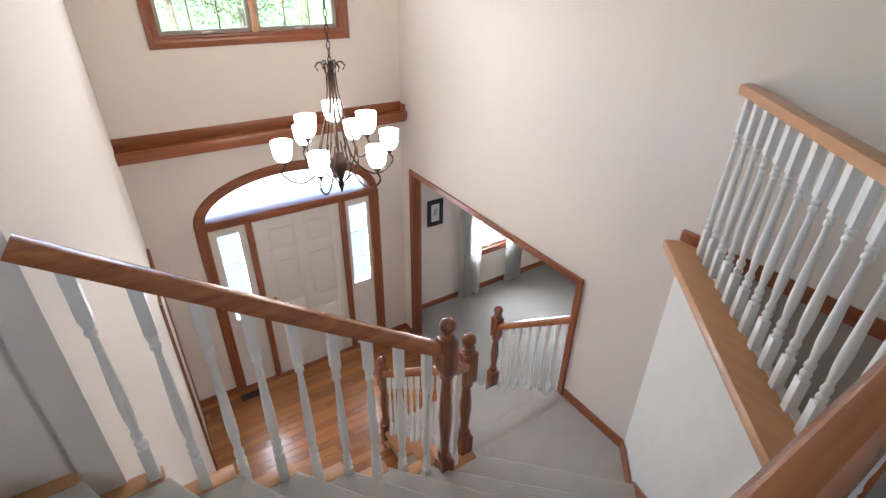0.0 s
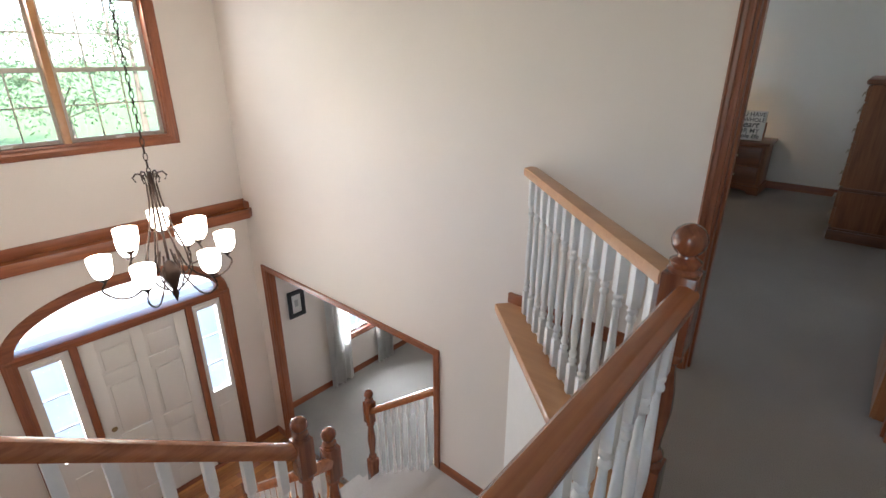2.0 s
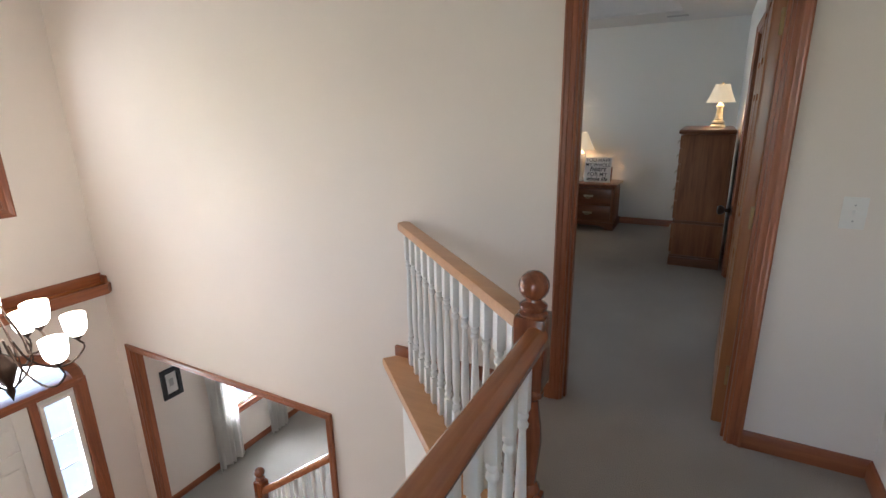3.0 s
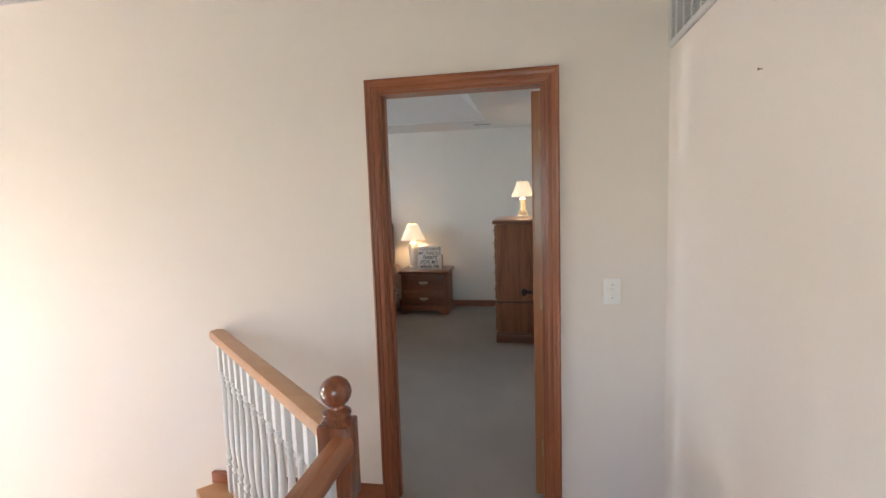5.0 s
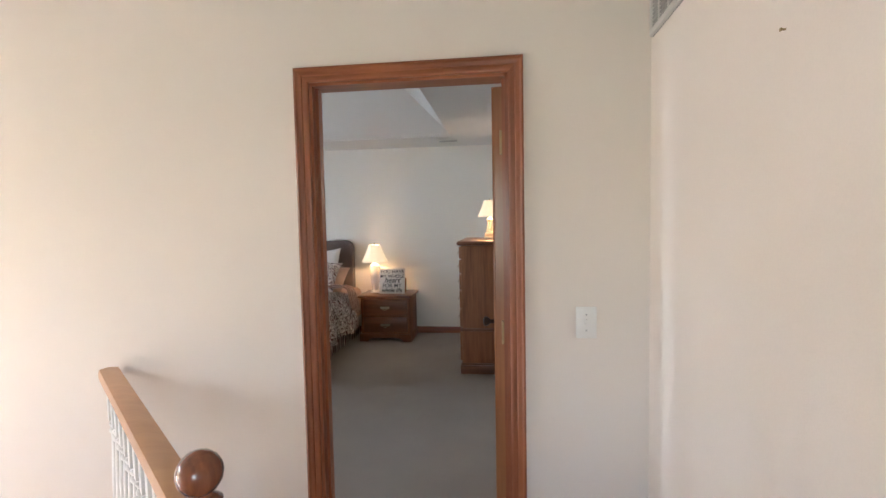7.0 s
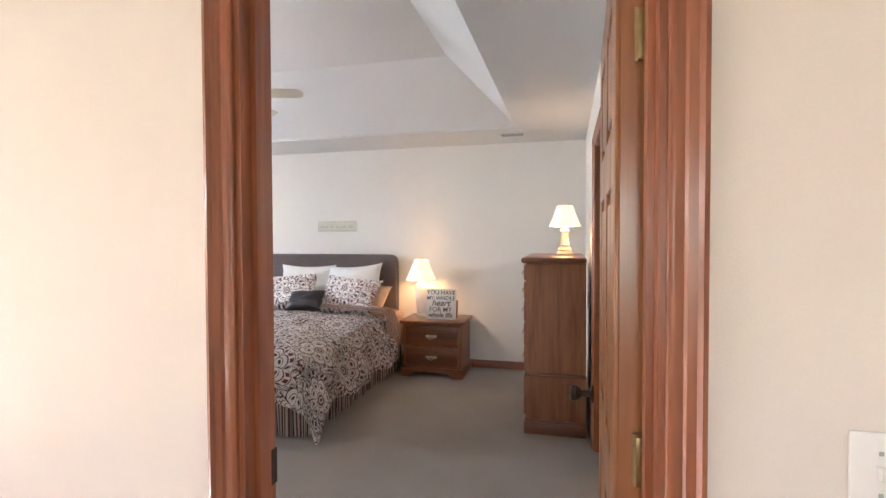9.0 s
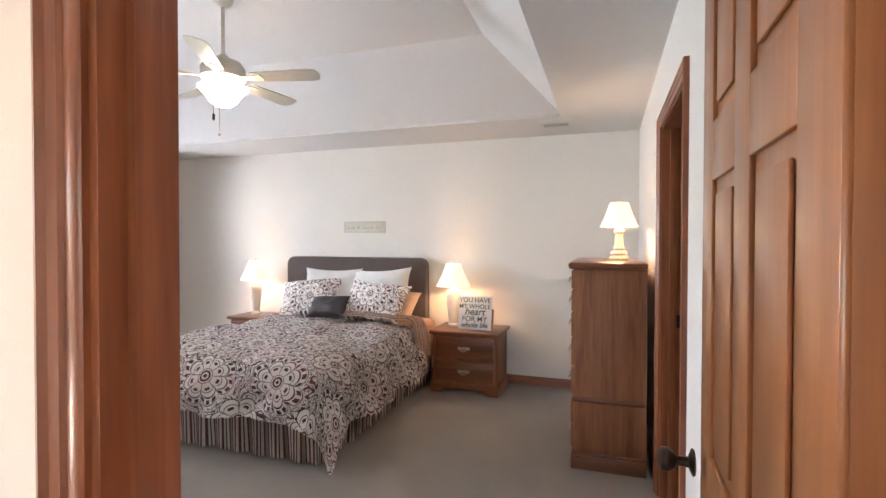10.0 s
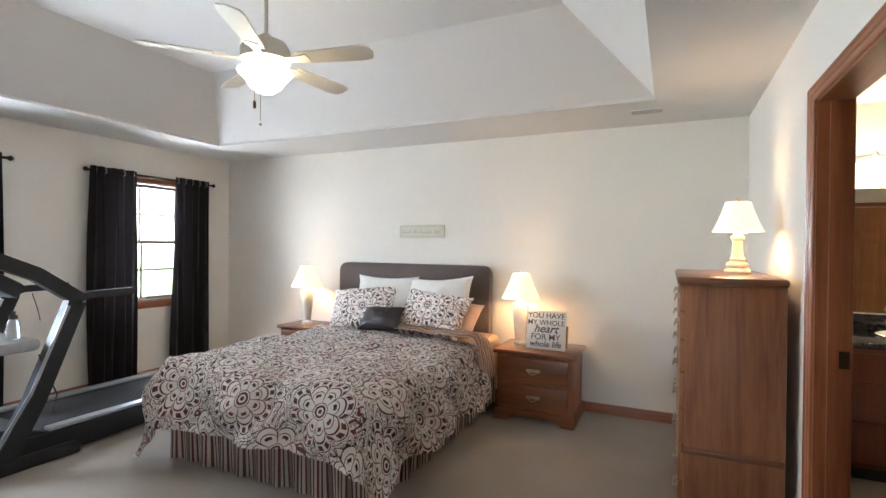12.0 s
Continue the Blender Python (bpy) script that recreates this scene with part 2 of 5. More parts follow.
def cloth_pattern():
    """Ivory duvet cloth printed with plum and charcoal medallions and scrolls."""
    m = bpy.data.materials.new("medallion_print_cloth")
    m.use_nodes = True
    n, l = m.node_tree.nodes, m.node_tree.links
    b = n["Principled BSDF"]
    b.inputs["Roughness"].default_value = 0.85
    uv = n.new("ShaderNodeUVMap")
    uv.uv_map = "cloth"

    def math_(op, a, c=None, v=None):
        q = n.new("ShaderNodeMath")
        q.operation = op
        l.new(a, q.inputs[0])
        if c is not None:
            l.new(c, q.inputs[1])
        if v is not None:
            q.inputs[1].default_value = v
        return q.outputs[0]

    def medallions(size, off, petals, rings):
        # half-drop grid of round flowers: ring distance and petal angle about each centre
        mp = n.new("ShaderNodeMapping")
        mp.inputs["Location"].default_value = (off[0], off[1], 0)
        mp.inputs["Scale"].default_value = (1 / size, 1 / size, 1)
        l.new(uv.outputs["UV"], mp.inputs["Vector"])
        wob = n.new("ShaderNodeTexNoise")
        wob.inputs["Scale"].default_value = 5
        l.new(uv.outputs["UV"], wob.inputs["Vector"])
        wad = n.new("ShaderNodeVectorMath")
        wad.operation = "MULTIPLY_ADD"
        wad.inputs[1].default_value = (0.05, 0.05, 0)
        l.new(wob.outputs["Color"], wad.inputs[0])
        l.new(mp.outputs["Vector"], wad.inputs[2])
        fr = n.new("ShaderNodeVectorMath")
        fr.operation = "FRACTION"
        l.new(wad.outputs["Vector"], fr.inputs[0])
        sb = n.new("ShaderNodeVectorMath")
        sb.operation = "SUBTRACT"
        sb.inputs[1].default_value = (0.5, 0.5, 0)
        l.new(fr.outputs["Vector"], sb.inputs[0])
        sp = n.new("ShaderNodeSeparateXYZ")
        l.new(sb.outputs["Vector"], sp.inputs[0])
        ang = math_("ARCTAN2", sp.outputs["X"], sp.outputs["Y"])
        wave = math_("ABSOLUTE", math_("SINE", math_("MULTIPLY", ang, v=petals / 2)))
        ln = n.new("ShaderNodeVectorMath")
        ln.operation = "LENGTH"
        l.new(sb.outputs["Vector"], ln.inputs[0])
        r = ln.outputs["Value"]
        rp = math_("DIVIDE", r, math_("ADD", math_("MULTIPLY", math_("POWER", wave, v=0.6), v=0.085), v=0.20))

        def band(f, lo, hi):
            return math_("MULTIPLY", math_("GREATER_THAN", f, v=lo), math_("LESS_THAN", f, v=hi))
        core = math_("MAXIMUM", math_("LESS_THAN", r, v=0.022), math_("MAXIMUM", band(r, 0.040, 0.062), band(r, 0.076, 0.084)))
        line = math_("MAXIMUM", band(rp, 0.93, 1.0), math_("MAXIMUM", band(rp, 0.70, 0.735), math_("MULTIPLY", band(rp, 0.50, 0.62), math_("GREATER_THAN", wave, v=0.82))))
        gap = math_("MULTIPLY", band(rp, 0.40, 0.95), math_("LESS_THAN", wave, v=0.11))
        beads = math_("LESS_THAN", math_("SINE", math_("MULTIPLY", ang, v=petals * 3.0)), v=0.3)
        rim = math_("MAXIMUM", math_("MULTIPLY", band(rp, 1.06, 1.26), beads), band(rp, 1.30, 1.345))
        ring = math_("MAXIMUM", math_("MAXIMUM", core, line), math_("MAXIMUM", gap, rim))
        inside = math_("LESS_THAN", rp, v=rings)
        return ring, inside

    r1, in1 = medallions(0.55, (0.12, 0.0), 8, 1.40)
    r2, in2 = medallions(0.55, (0.62, 0.5), 6, 0.98)

    def scrolls(scale, turns, lo, hi):
        # curling lines that follow the level curves of a smooth field
        dn = n.new("ShaderNodeTexNoise")
        dn.inputs["Scale"].default_value = scale
        dn.inputs["Detail"].default_value = 0.6
        dn.inputs["Distortion"].default_value = 0.9
        l.new(uv.outputs["UV"], dn.inputs["Vector"])
        w = math_("SINE", math_("MULTIPLY", dn.outputs["Fac"], v=turns))
        return math_("MULTIPLY", math_("GREATER_THAN", w, v=lo), math_("LESS_THAN", w, v=hi))

    vo = n.new("ShaderNodeTexVoronoi")
    vo.inputs["Scale"].default_value = 32
    l.new(uv.outputs["UV"], vo.inputs["Vector"])
    buds = math_("MAXIMUM", math_("LESS_THAN", vo.outputs["Distance"], v=0.13),
                 math_("MULTIPLY", math_("GREATER_THAN", vo.outputs["Distance"], v=0.24), math_("LESS_THAN", vo.outputs["Distance"], v=0.31)))
    bg = math_("MAXIMUM", math_("MAXIMUM", scrolls(12, 58, 0.55, 0.95), scrolls(8, 34, 0.86, 2.0)), buds)

    def mixf(f, a, c):
        q = n.new("ShaderNodeMix")
        q.data_type = "FLOAT"
        l.new(f, q.inputs[0])
        l.new(a, q.inputs[2])
        l.new(c, q.inputs[3])
        return q.outputs[0]

    ink = mixf(in2, mixf(in1, bg, r1), r2)
    cn = n.new("ShaderNodeTexNoise")
    cn.inputs["Scale"].default_value = 7
    l.new(uv.outputs["UV"], cn.inputs["Vector"])
    cr = n.new("ShaderNodeValToRGB")
    cr.color_ramp.elements[0].position, cr.color_ramp.elements[0].color = 0.46, (0.07, 0.038, 0.041, 1)
    cr.color_ramp.elements[1].position, cr.color_ramp.elements[1].color = 0.6, (0.20, 0.055, 0.055, 1)
    l.new(cn.outputs["Fac"], cr.inputs["Fac"])
    mx = n.new("ShaderNodeMix")
    mx.data_type = "RGBA"
    l.new(ink, mx.inputs[0])
    mx.inputs[6].default_value = (0.88, 0.82, 0.79, 1)
    l.new(cr.outputs["Color"], mx.inputs[7])
    l.new(mx.outputs[2], b.inputs["Base Color"])
    fb = n.new("ShaderNodeTexNoise")
    fb.inputs["Scale"].default_value = 14
    l.new(uv.outputs["UV"], fb.inputs["Vector"])
    bp = n.new("ShaderNodeBump")
    bp.inputs["Strength"].default_value = 0.6
    bp.inputs["Distance"].default_value = 0.02
    l.new(fb.outputs["Fac"], bp.inputs["Height"])
    l.new(bp.outputs["Normal"], b.inputs["Normal"])
    return m


def stripes(name, period, colors, base):
    """Cloth with woven stripes of several widths."""
    m = bpy.data.materials.new(name)
    m.use_nodes = True
    n, l = m.node_tree.nodes, m.node_tree.links
    b = n["Principled BSDF"]
    b.inputs["Roughness"].default_value = 0.9
    uv = n.new("ShaderNodeUVMap")
    uv.uv_map = "cloth"
    sp = n.new("ShaderNodeSeparateXYZ")
    l.new(uv.outputs["UV"], sp.inputs[0])
    d = n.new("ShaderNodeMath")
    d.operation = "DIVIDE"
    d.inputs[1].default_value = period
    l.new(sp.outputs["X"], d.inputs[0])
    f = n.new("ShaderNodeMath")
    f.operation = "FRACT"
    l.new(d.outputs[0], f.inputs[0])
    cr = n.new("ShaderNodeValToRGB")
    cr.color_ramp.interpolation = "CONSTANT"
    e = cr.color_ramp.elements
    e[0].position, e[0].color = 0, (*base, 1)
    e[1].position, e[1].color = colors[0][0], (*colors[0][1], 1)
    for p, c in colors[1:]:
        q = e.new(p)
        q.color = (*c, 1)
    l.new(f.outputs[0], cr.inputs["Fac"])
    l.new(cr.outputs["Color"], b.inputs["Base Color"])
    return m


PRINT = cloth_pattern()
PLUM, IVORY, INKC = (0.15, 0.06, 0.06), (0.70, 0.62, 0.57), (0.06, 0.05, 0.055)
STRIPE = stripes("striped_bed_skirt_cloth", 0.14, [(0.14, PLUM), (0.26, IVORY), (0.34, INKC), (0.40, IVORY), (0.52, PLUM), (0.60, (0.36, 0.28, 0.25)), (0.74, INKC), (0.80, IVORY), (0.9, PLUM)], IVORY)
STRIPEFOLD = stripes("striped_duvet_lining", 0.05, [(0.35, PLUM), (0.6, (0.6, 0.45, 0.36)), (0.85, PLUM)], (0.62, 0.47, 0.38))


# ---- mesh helpers ----
def top_of(ob):
    while ob.parent:
        ob = ob.parent
    return ob


def thing(name, loc, label, category, group="", kind=""):
    ob = new(name)
    ob.location = loc
    ob.empty_display_size = 0.1
    return tagged(ob, label, category, group, kind)


def finish(name, bm, material, smooth=True):
    me = bpy.data.meshes.new(name)
    bmesh.ops.recalc_face_normals(bm, faces=bm.faces)
    bm.to_mesh(me)
    bm.free()
    me.materials.append(material)
    if smooth:
        for p in me.polygons:
            p.use_smooth = True
        me.set_sharp_from_angle(angle=radians(35))
    return me


def part(name, bm, material, parent, label="", smooth=True):
    """One mesh under a thing or part; the mesh is given in world coordinates."""
    bmesh.ops.translate(bm, verts=bm.verts, vec=-top_of(parent).location)
    ob = new(name, finish(name, bm, material, smooth))
    ob.parent = parent
    if label:
        ob["label"] = label
    return ob


def piece(name, mesh, parent, loc, rz=0.0, label=""):
    """One more object on a shared mesh, at a place in the world."""
    ob = new(name, mesh)
    ob.parent = parent
    ob.location = Vector(loc) - top_of(parent).location
    ob.rotation_euler = (0, 0, rz)
    if label:
        ob["label"] = label
    return ob


def setting(name, bm, material, label, category, smooth=False):
    ob = new(name, finish(name, bm, material, smooth))
    return tagged(ob, label, category, "", "structure")


def box(bm, x0, y0, z0, x1, y1, z1, bev=0.0):
    r = bmesh.ops.create_cube(bm, size=1.0)
    vs = r["verts"]
    bmesh.ops.scale(bm, verts=vs, vec=(abs(x1 - x0), abs(y1 - y0), abs(z1 - z0)))
    bmesh.ops.translate(bm, verts=vs, vec=((x0 + x1) / 2, (y0 + y1) / 2, (z0 + z1) / 2))
    if bev:
        es = list({e for v in vs for e in v.link_edges})
        bmesh.ops.bevel(bm, geom=es, offset=bev, segments=2, profile=0.5, affect="EDGES")
    return bm


def bx(*a):
    return box(bmesh.new(), *a)


def boxes(*rows, bev=0.0):
    bm = bmesh.new()
    for r in rows:
        box(bm, *r, bev)
    return bm


def prism(poly, z0, z1, bm=None):
    """A flat polygon (x, y) raised from z0 to z1."""
    bm = bm or bmesh.new()
    lo = [bm.verts.new((x, y, z0)) for x, y in poly]
    hi = [bm.verts.new((x, y, z1)) for x, y in poly]
    bm.faces.new(lo[::-1])
    bm.faces.new(hi)
    k = len(poly)
    for i in range(k):
        bm.faces.new((lo[i], lo[(i + 1) % k], hi[(i + 1) % k], hi[i]))
    return bm


def lathe(profile, at=(0, 0, 0), segs=16, bm=None, cap=True):
    """Turn (radius, z) pairs about an upright axis."""
    bm = bm or bmesh.new()
    rings = []
    for r, z in profile:
        rings.append([bm.verts.new((at[0] + r * math.cos(2 * math.pi * i / segs), at[1] + r * math.sin(2 * math.pi * i / segs), at[2] + z)) for i in range(segs)])
    for a, b in zip(rings, rings[1:]):
        for i in range(segs):
            bm.faces.new((a[i], a[(i + 1) % segs], b[(i + 1) % segs], b[i]))
    if cap:
        bm.faces.new(rings[0][::-1])
        bm.faces.new(rings[-1])
    return bm


def sweep(points, section, bm=None, up=(0, 0, 1), closed=False):
    """Carry a closed (side, up) section along a line of points."""
    bm = bm or bmesh.new()
    pts = [Vector(p) for p in points]
    rings = []
    for i, p in enumerate(pts):
        d = (pts[min(i + 1, len(pts) - 1)] - pts[max(i - 1, 0)]).normalized()
        side = d.cross(Vector(up))
        if side.length < 1e-4:
            side = Vector((1, 0, 0))
        side.normalize()
        u = side.cross(d).normalized()
        rings.append([bm.verts.new(p + side * a + u * b) for a, b in section])
    k = len(section)
    for a, b in zip(rings, rings[1:]):
        for i in range(k):
            bm.faces.new((a[i], a[(i + 1) % k], b[(i + 1) % k], b[i]))
    if not closed:
        bm.faces.new(rings[0][::-1])
        bm.faces.new(rings[-1])
    return bm


def circle(r, k=8):
    return [(r * math.cos(2 * math.pi * i / k), r * math.sin(2 * math.pi * i / k)) for i in range(k)]


def tube(points, r, bm=None, k=8):
    return sweep(points, circle(r, k), bm)


def profile_casing(w, t):
    """Moulded casing section: width w, thickness t, stepped and rounded."""
    return [(0, 0), (w, 0), (w, t), (w * 0.86, t * 1.15), (w * 0.74, t * 0.82), (w * 0.5, t * 0.72), (w * 0.42, t * 0.5), (w * 0.2, t * 0.62), (w * 0.06, t * 0.55), (0, t * 0.4)]


def casing(name, axis, plane, out, a0, a1, z0, z1, w, t, parent, mats, sill=False):
    """Door or window casing round an opening on a wall: legs and head as parts. out: the side to which it stands proud."""
    def put(u, s, z):
        return (plane + out * s, u, z) if axis == "x" else (u, plane + out * s, z)
    sec = profile_casing(w, t)
    legs = [(a0, -1), (a1, 1)]
    for a, sg in legs:
        bm = bmesh.new()
        lo = [bm.verts.new(put(a + sg * p, q, z0 - (w if sill else 0) + (w - p if sill else 0))) for p, q in sec]
        hi = [bm.verts.new(put(a + sg * p, q, z1 + p)) for p, q in sec]
        k = len(sec)
        for i in range(k):
            bm.faces.new((lo[i], lo[(i + 1) % k], hi[(i + 1) % k], hi[i]))
        bm.faces.new(lo)
        bm.faces.new(hi)
        part(name, bm, mats[1], parent)
    for zz, sg in ((z1, 1),) + (((z0, -1),) if sill else ()):
        bm = bmesh.new()
        lo = [bm.verts.new(put(a0 - p, q, zz + sg * p)) for p, q in sec]
        hi = [bm.verts.new(put(a1 + p, q, zz + sg * p)) for p, q in sec]
        k = len(sec)
        for i in range(k):
            bm.faces.new((lo[i], lo[(i + 1) % k], hi[(i + 1) % k], hi[i]))
        bm.faces.new(lo)
        bm.faces.new(hi)
        part(name, bm, mats[0], parent)


def wall_with_holes(axis, p0, p1, a0, a1, z0, z1, holes):
    """A wall between the planes p0 and p1 with rectangular openings (a, b, low, high)."""
    bm = bmesh.new()

    def b(u0, u1, w0, w1):
        if u1 - u0 < 1e-4 or w1 - w0 < 1e-4:
            return
        if axis == "x":
            box(bm, p0, u0, w0, p1, u1, w1)
        else:
            box(bm, u0, p0, w0, u1, p1, w1)
    us = sorted({a0, a1, *[h[0] for h in holes], *[h[1] for h in holes]})
    for u0, u1 in zip(us, us[1:]):
        mid = (u0 + u1) / 2
        z = z0
        for h in sorted([h for h in holes if h[0] < mid < h[1]], key=lambda h: h[2]):
            b(u0, u1, z, h[2])
            z = h[3]
        b(u0, u1, z, z1)
    return bm

# ---- large structure ----
ZL, ZM, ZC, ZB = -2.9, -1.72, 2.62, 2.43     # foyer floor, stair landing, hall ceiling, bedroom ceiling
XF, XB, XR = -4.26, 0.855, 1.335             # front wall, bath wall, hall side wall
YW, XW = 4.45, -4.64                         # bedroom headboard wall, bedroom window wall

setting("wall_stair", wall_with_holes("y", 0.0, 0.09, -4.9, 2.9, ZL, ZC, [(-4.015, -1.61, ZL, -0.635), (0.045, 0.83, -0.25, 2.035)]), CREAM,
        "tall cream painted wall between foyer and bedroom", "wall")
front = wall_with_holes("x", XF - 0.16, XF, -2.9, 0.0, ZL, ZC, [(-2.075, -0.575, 0.795, 1.925), (-2.11, -0.38, ZL, -0.40)])
ARC_Y, ARC_W, ARC_H, ARC_Z = -1.245, 0.865, 0.40, -0.80
for i in range(32):
    u0, u1 = -1 + i / 16, -1 + (i + 1) / 16
    zz = ARC_Z + ARC_H * math.sqrt(max(0, 1 - min(abs(u0), abs(u1)) ** 2))
    if zz < -0.402:
        box(front, XF - 0.16, ARC_Y + u0 * ARC_W, zz, XF, ARC_Y + u1 * ARC_W, -0.40)
setting("wall_front", front, CREAM, "cream front wall with arched entry and window", "wall")
setting("wall_foyer_side", prism([(-4.42, -2.58), (-3.12, -2.58), (-1.42, -2.81), (-1.42, -2.95), (-4.42, -2.95)], ZL, ZC), CREAM, "cream side wall of the foyer", "wall")
setting("wall_stair_side", boxes((-1.54, -4.3, ZL, -1.42, -2.93, ZC)), CREAM, "cream wall beside the upper stairs", "wall")
# opening added out of view, only to light the hall
setting("wall_hall_end", wall_with_holes("y", -4.42, -4.3, -1.54, 1.5, ZL, ZC, [(0.3, 1.2, 0.9, 1.9)]), CREAM, "cream wall closing the hall, with an added unseen opening", "wall")
setting("wall_hall_side", boxes((XR, -4.42, -0.3, XR + 0.12, 0.0, ZC)), CREAM, "cream hall wall with a return air grille", "wall")
setting("ceiling_hall", boxes((-4.42, -4.42, ZC, 1.46, 0.0, ZC + 0.12)), CEIL, "white foyer and hall ceiling", "ceiling")
# stairwell walls under the guard rail
A0, A1 = (-0.95, 0.0), (0.2, -1.02)
setting("wall_stairwell_angled", prism([A0, A1, (0.32, -0.99), (-0.77, 0.0)], ZL, -0.012), WHITE, "white angled wall below the landing guard rail", "wall")
setting("wall_stairwell_side", boxes((0.2, -4.3, ZL, 0.32, -1.02, -0.012)), CREAM, "cream wall below the hall guard rail", "wall")
setting("floor_hall", prism([(-0.79, 0.0), (0.3, -0.99), (0.32, -4.3), (XR, -4.3), (XR, 0.0)], -0.25, 0.0), CARPET, "taupe carpeted upstairs hall floor", "floor")
setting("floor_hall_top_landing", boxes((-1.42, -4.3, -0.25, 0.3, -3.45, -0.002)), CARPET, "taupe carpeted top landing", "floor")
bf = boxes((XW, 0.103, -0.25, XB, YW, 0.0), (0.045, 0.0, -0.25, 0.83, 0.103, 0.0))
setting("floor_bedroom", bf, CARPET, "taupe cut pile bedroom carpet", "floor")
setting("floor_bathroom", boxes((XB, 0.12, -0.25, 4.5, 6.0, -0.002)), CARPET, "pale bathroom floor", "floor")
setting("floor_foyer_base", boxes((-4.42, -4.3, ZL - 0.2, 1.4, 0.0, ZL - 0.012)), OAKY, "oak subfloor of the foyer", "floor")
setting("floor_living_room", boxes((-4.7, 0.0, ZL - 0.2, 1.4, 2.75, ZL)), LRCARPET, "grey carpet in the living room", "floor")
# living room shell
setting("wall_living_front", wall_with_holes("x", -4.66, -4.5, 0.12, 2.75, ZL, -0.3, [(1.2, 1.92, -2.27, -0.9)]), CREAM, "cream living room wall with a window", "wall")
setting("wall_living_far", boxes((-4.66, 2.75, ZL, 1.5, 2.87, -0.3)), CREAM, "cream living room wall", "wall")
setting("wall_living_end", boxes((1.4, -4.3, ZL, 1.52, 2.75, -0.3)), CREAM, "cream wall closing the lower floor", "wall")
setting("ceiling_living_room", boxes((-4.66, 0.12, -0.38, 1.5, 2.75, -0.26)), CEIL, "white living room ceiling", "ceiling")
# bedroom shell
setting("wall_bedroom_head", boxes((XW - 0.16, YW, -0.25, 4.5, YW + 0.12, 3.2)), BEDWALL, "pale cream wall behind the bed", "wall")
setting("wall_bedroom_window", wall_with_holes("x", XW - 0.16, XW, 0.12, YW, -0.25, 3.2, [(2.95, 3.84, 0.80, 2.05), (1.05, 1.85, 0.80, 2.02)]), BEDWALL, "pale cream bedroom wall with windows", "wall")
setting("wall_bedroom_bath", wall_with_holes("x", XB, XB + 0.12, 0.12, YW, -0.25, 3.2, [(1.66, 2.55, -0.25, 2.035)]), BEDWALL, "pale cream wall with a doorway to the bathroom", "wall")
setting("wall_bedroom_entry", wall_with_holes("y", 0.09, 0.103, XW, XB, -0.001, ZB, [(0.045, 0.83, -0.001, 2.035)]), BEDWALL, "pale cream bedroom wall with the entry door", "wall")
TX0, TX1, TY0, TY1, TZ, TI = -3.95, 0.21, 0.90, 3.72, 2.95, 0.52


def tray_ceiling():
    bm = bmesh.new()
    o = [(XW, 0.12), (XB, 0.12), (XB, YW), (XW, YW)]
    a = [(TX0, TY0), (TX1, TY0), (TX1, TY1), (TX0, TY1)]
    c = [(TX0 + TI, TY0 + TI), (TX1 - TI, TY0 + TI), (TX1 - TI, TY1 - TI), (TX0 + TI, TY1 - TI)]
    vo = [bm.verts.new((*p, ZB)) for p in o]
    va = [bm.verts.new((*p, ZB)) for p in a]
    vb = [bm.verts.new((*p, ZB + 0.02)) for p in a]
    vc = [bm.verts.new((*p, TZ)) for p in c]
    for p, q in ((vo, va), (va, vb), (vb, vc)):
        for i in range(4):
            bm.faces.new((p[i], p[(i + 1) % 4], q[(i + 1) % 4], q[i]))
    bm.faces.new(vc)
    return bm


setting("ceiling_bedroom", tray_ceiling(), CEIL, "white tray ceiling with sloped sides", "ceiling")
# unseen slab, added to keep sun and sky off the rooms
setting("roof_slab", boxes((-4.95, -4.5, 3.25, 4.6, 6.2, 3.4)), SIDING, "unseen roof slab that keeps out sun and sky", "roof")
# bathroom shell
setting("wall_bathroom", boxes((4.4, 0.12, -0.25, 4.52, 6.0, 3.2), (XB + 0.12, 0.12, -0.25, 4.4, 0.24, 3.2)), BEDWALL, "cream bathroom wall", "wall")
setting("ceiling_bathroom", boxes((XB + 0.12, 0.12, 2.45, 4.5, YW, 2.55)), CEIL, "white bathroom ceiling", "ceiling")


def baseboard(rows, mats=OAKX, h=0.082):
    for x0, y0, x1, y1 in rows:
        d = Vector((x1 - x0, y1 - y0, 0))
        sec = [(0, 0), (0.016, 0), (0.016, 0.055), (0.012, 0.068), (0.008, h), (0, h)]
        bm = sweep([(x0, y0, Z0), (x1, y1, Z0)], sec)
        setting("baseboard", bm, OAKX if abs(d.x) > abs(d.y) else OAKY, "stained oak baseboard", "baseboard", True)


Z0 = 0.0
baseboard([(0.874, 0.0, XR, 0.0), (XR, 0.0, XR, -4.3), (-0.72, 0.0, 0.0, 0.0), (XW, YW, XB, YW), (XW, 0.14, XW, YW), (XB, 4.45, XB, 2.62), (XB, 1.59, XB, 0.14)])
Z0 = ZL
baseboard([(-4.5, 0.14, -4.5, 2.75), (-4.5, 2.75, 1.4, 2.75), (XF, -0.31, XF, 0.0), (XF, -2.58, XF, -2.18), (-4.26, 0.0, -4.08, 0.0)])
Z0 = ZM
baseboard([(-1.55, 0.0, -0.95, 0.0)])


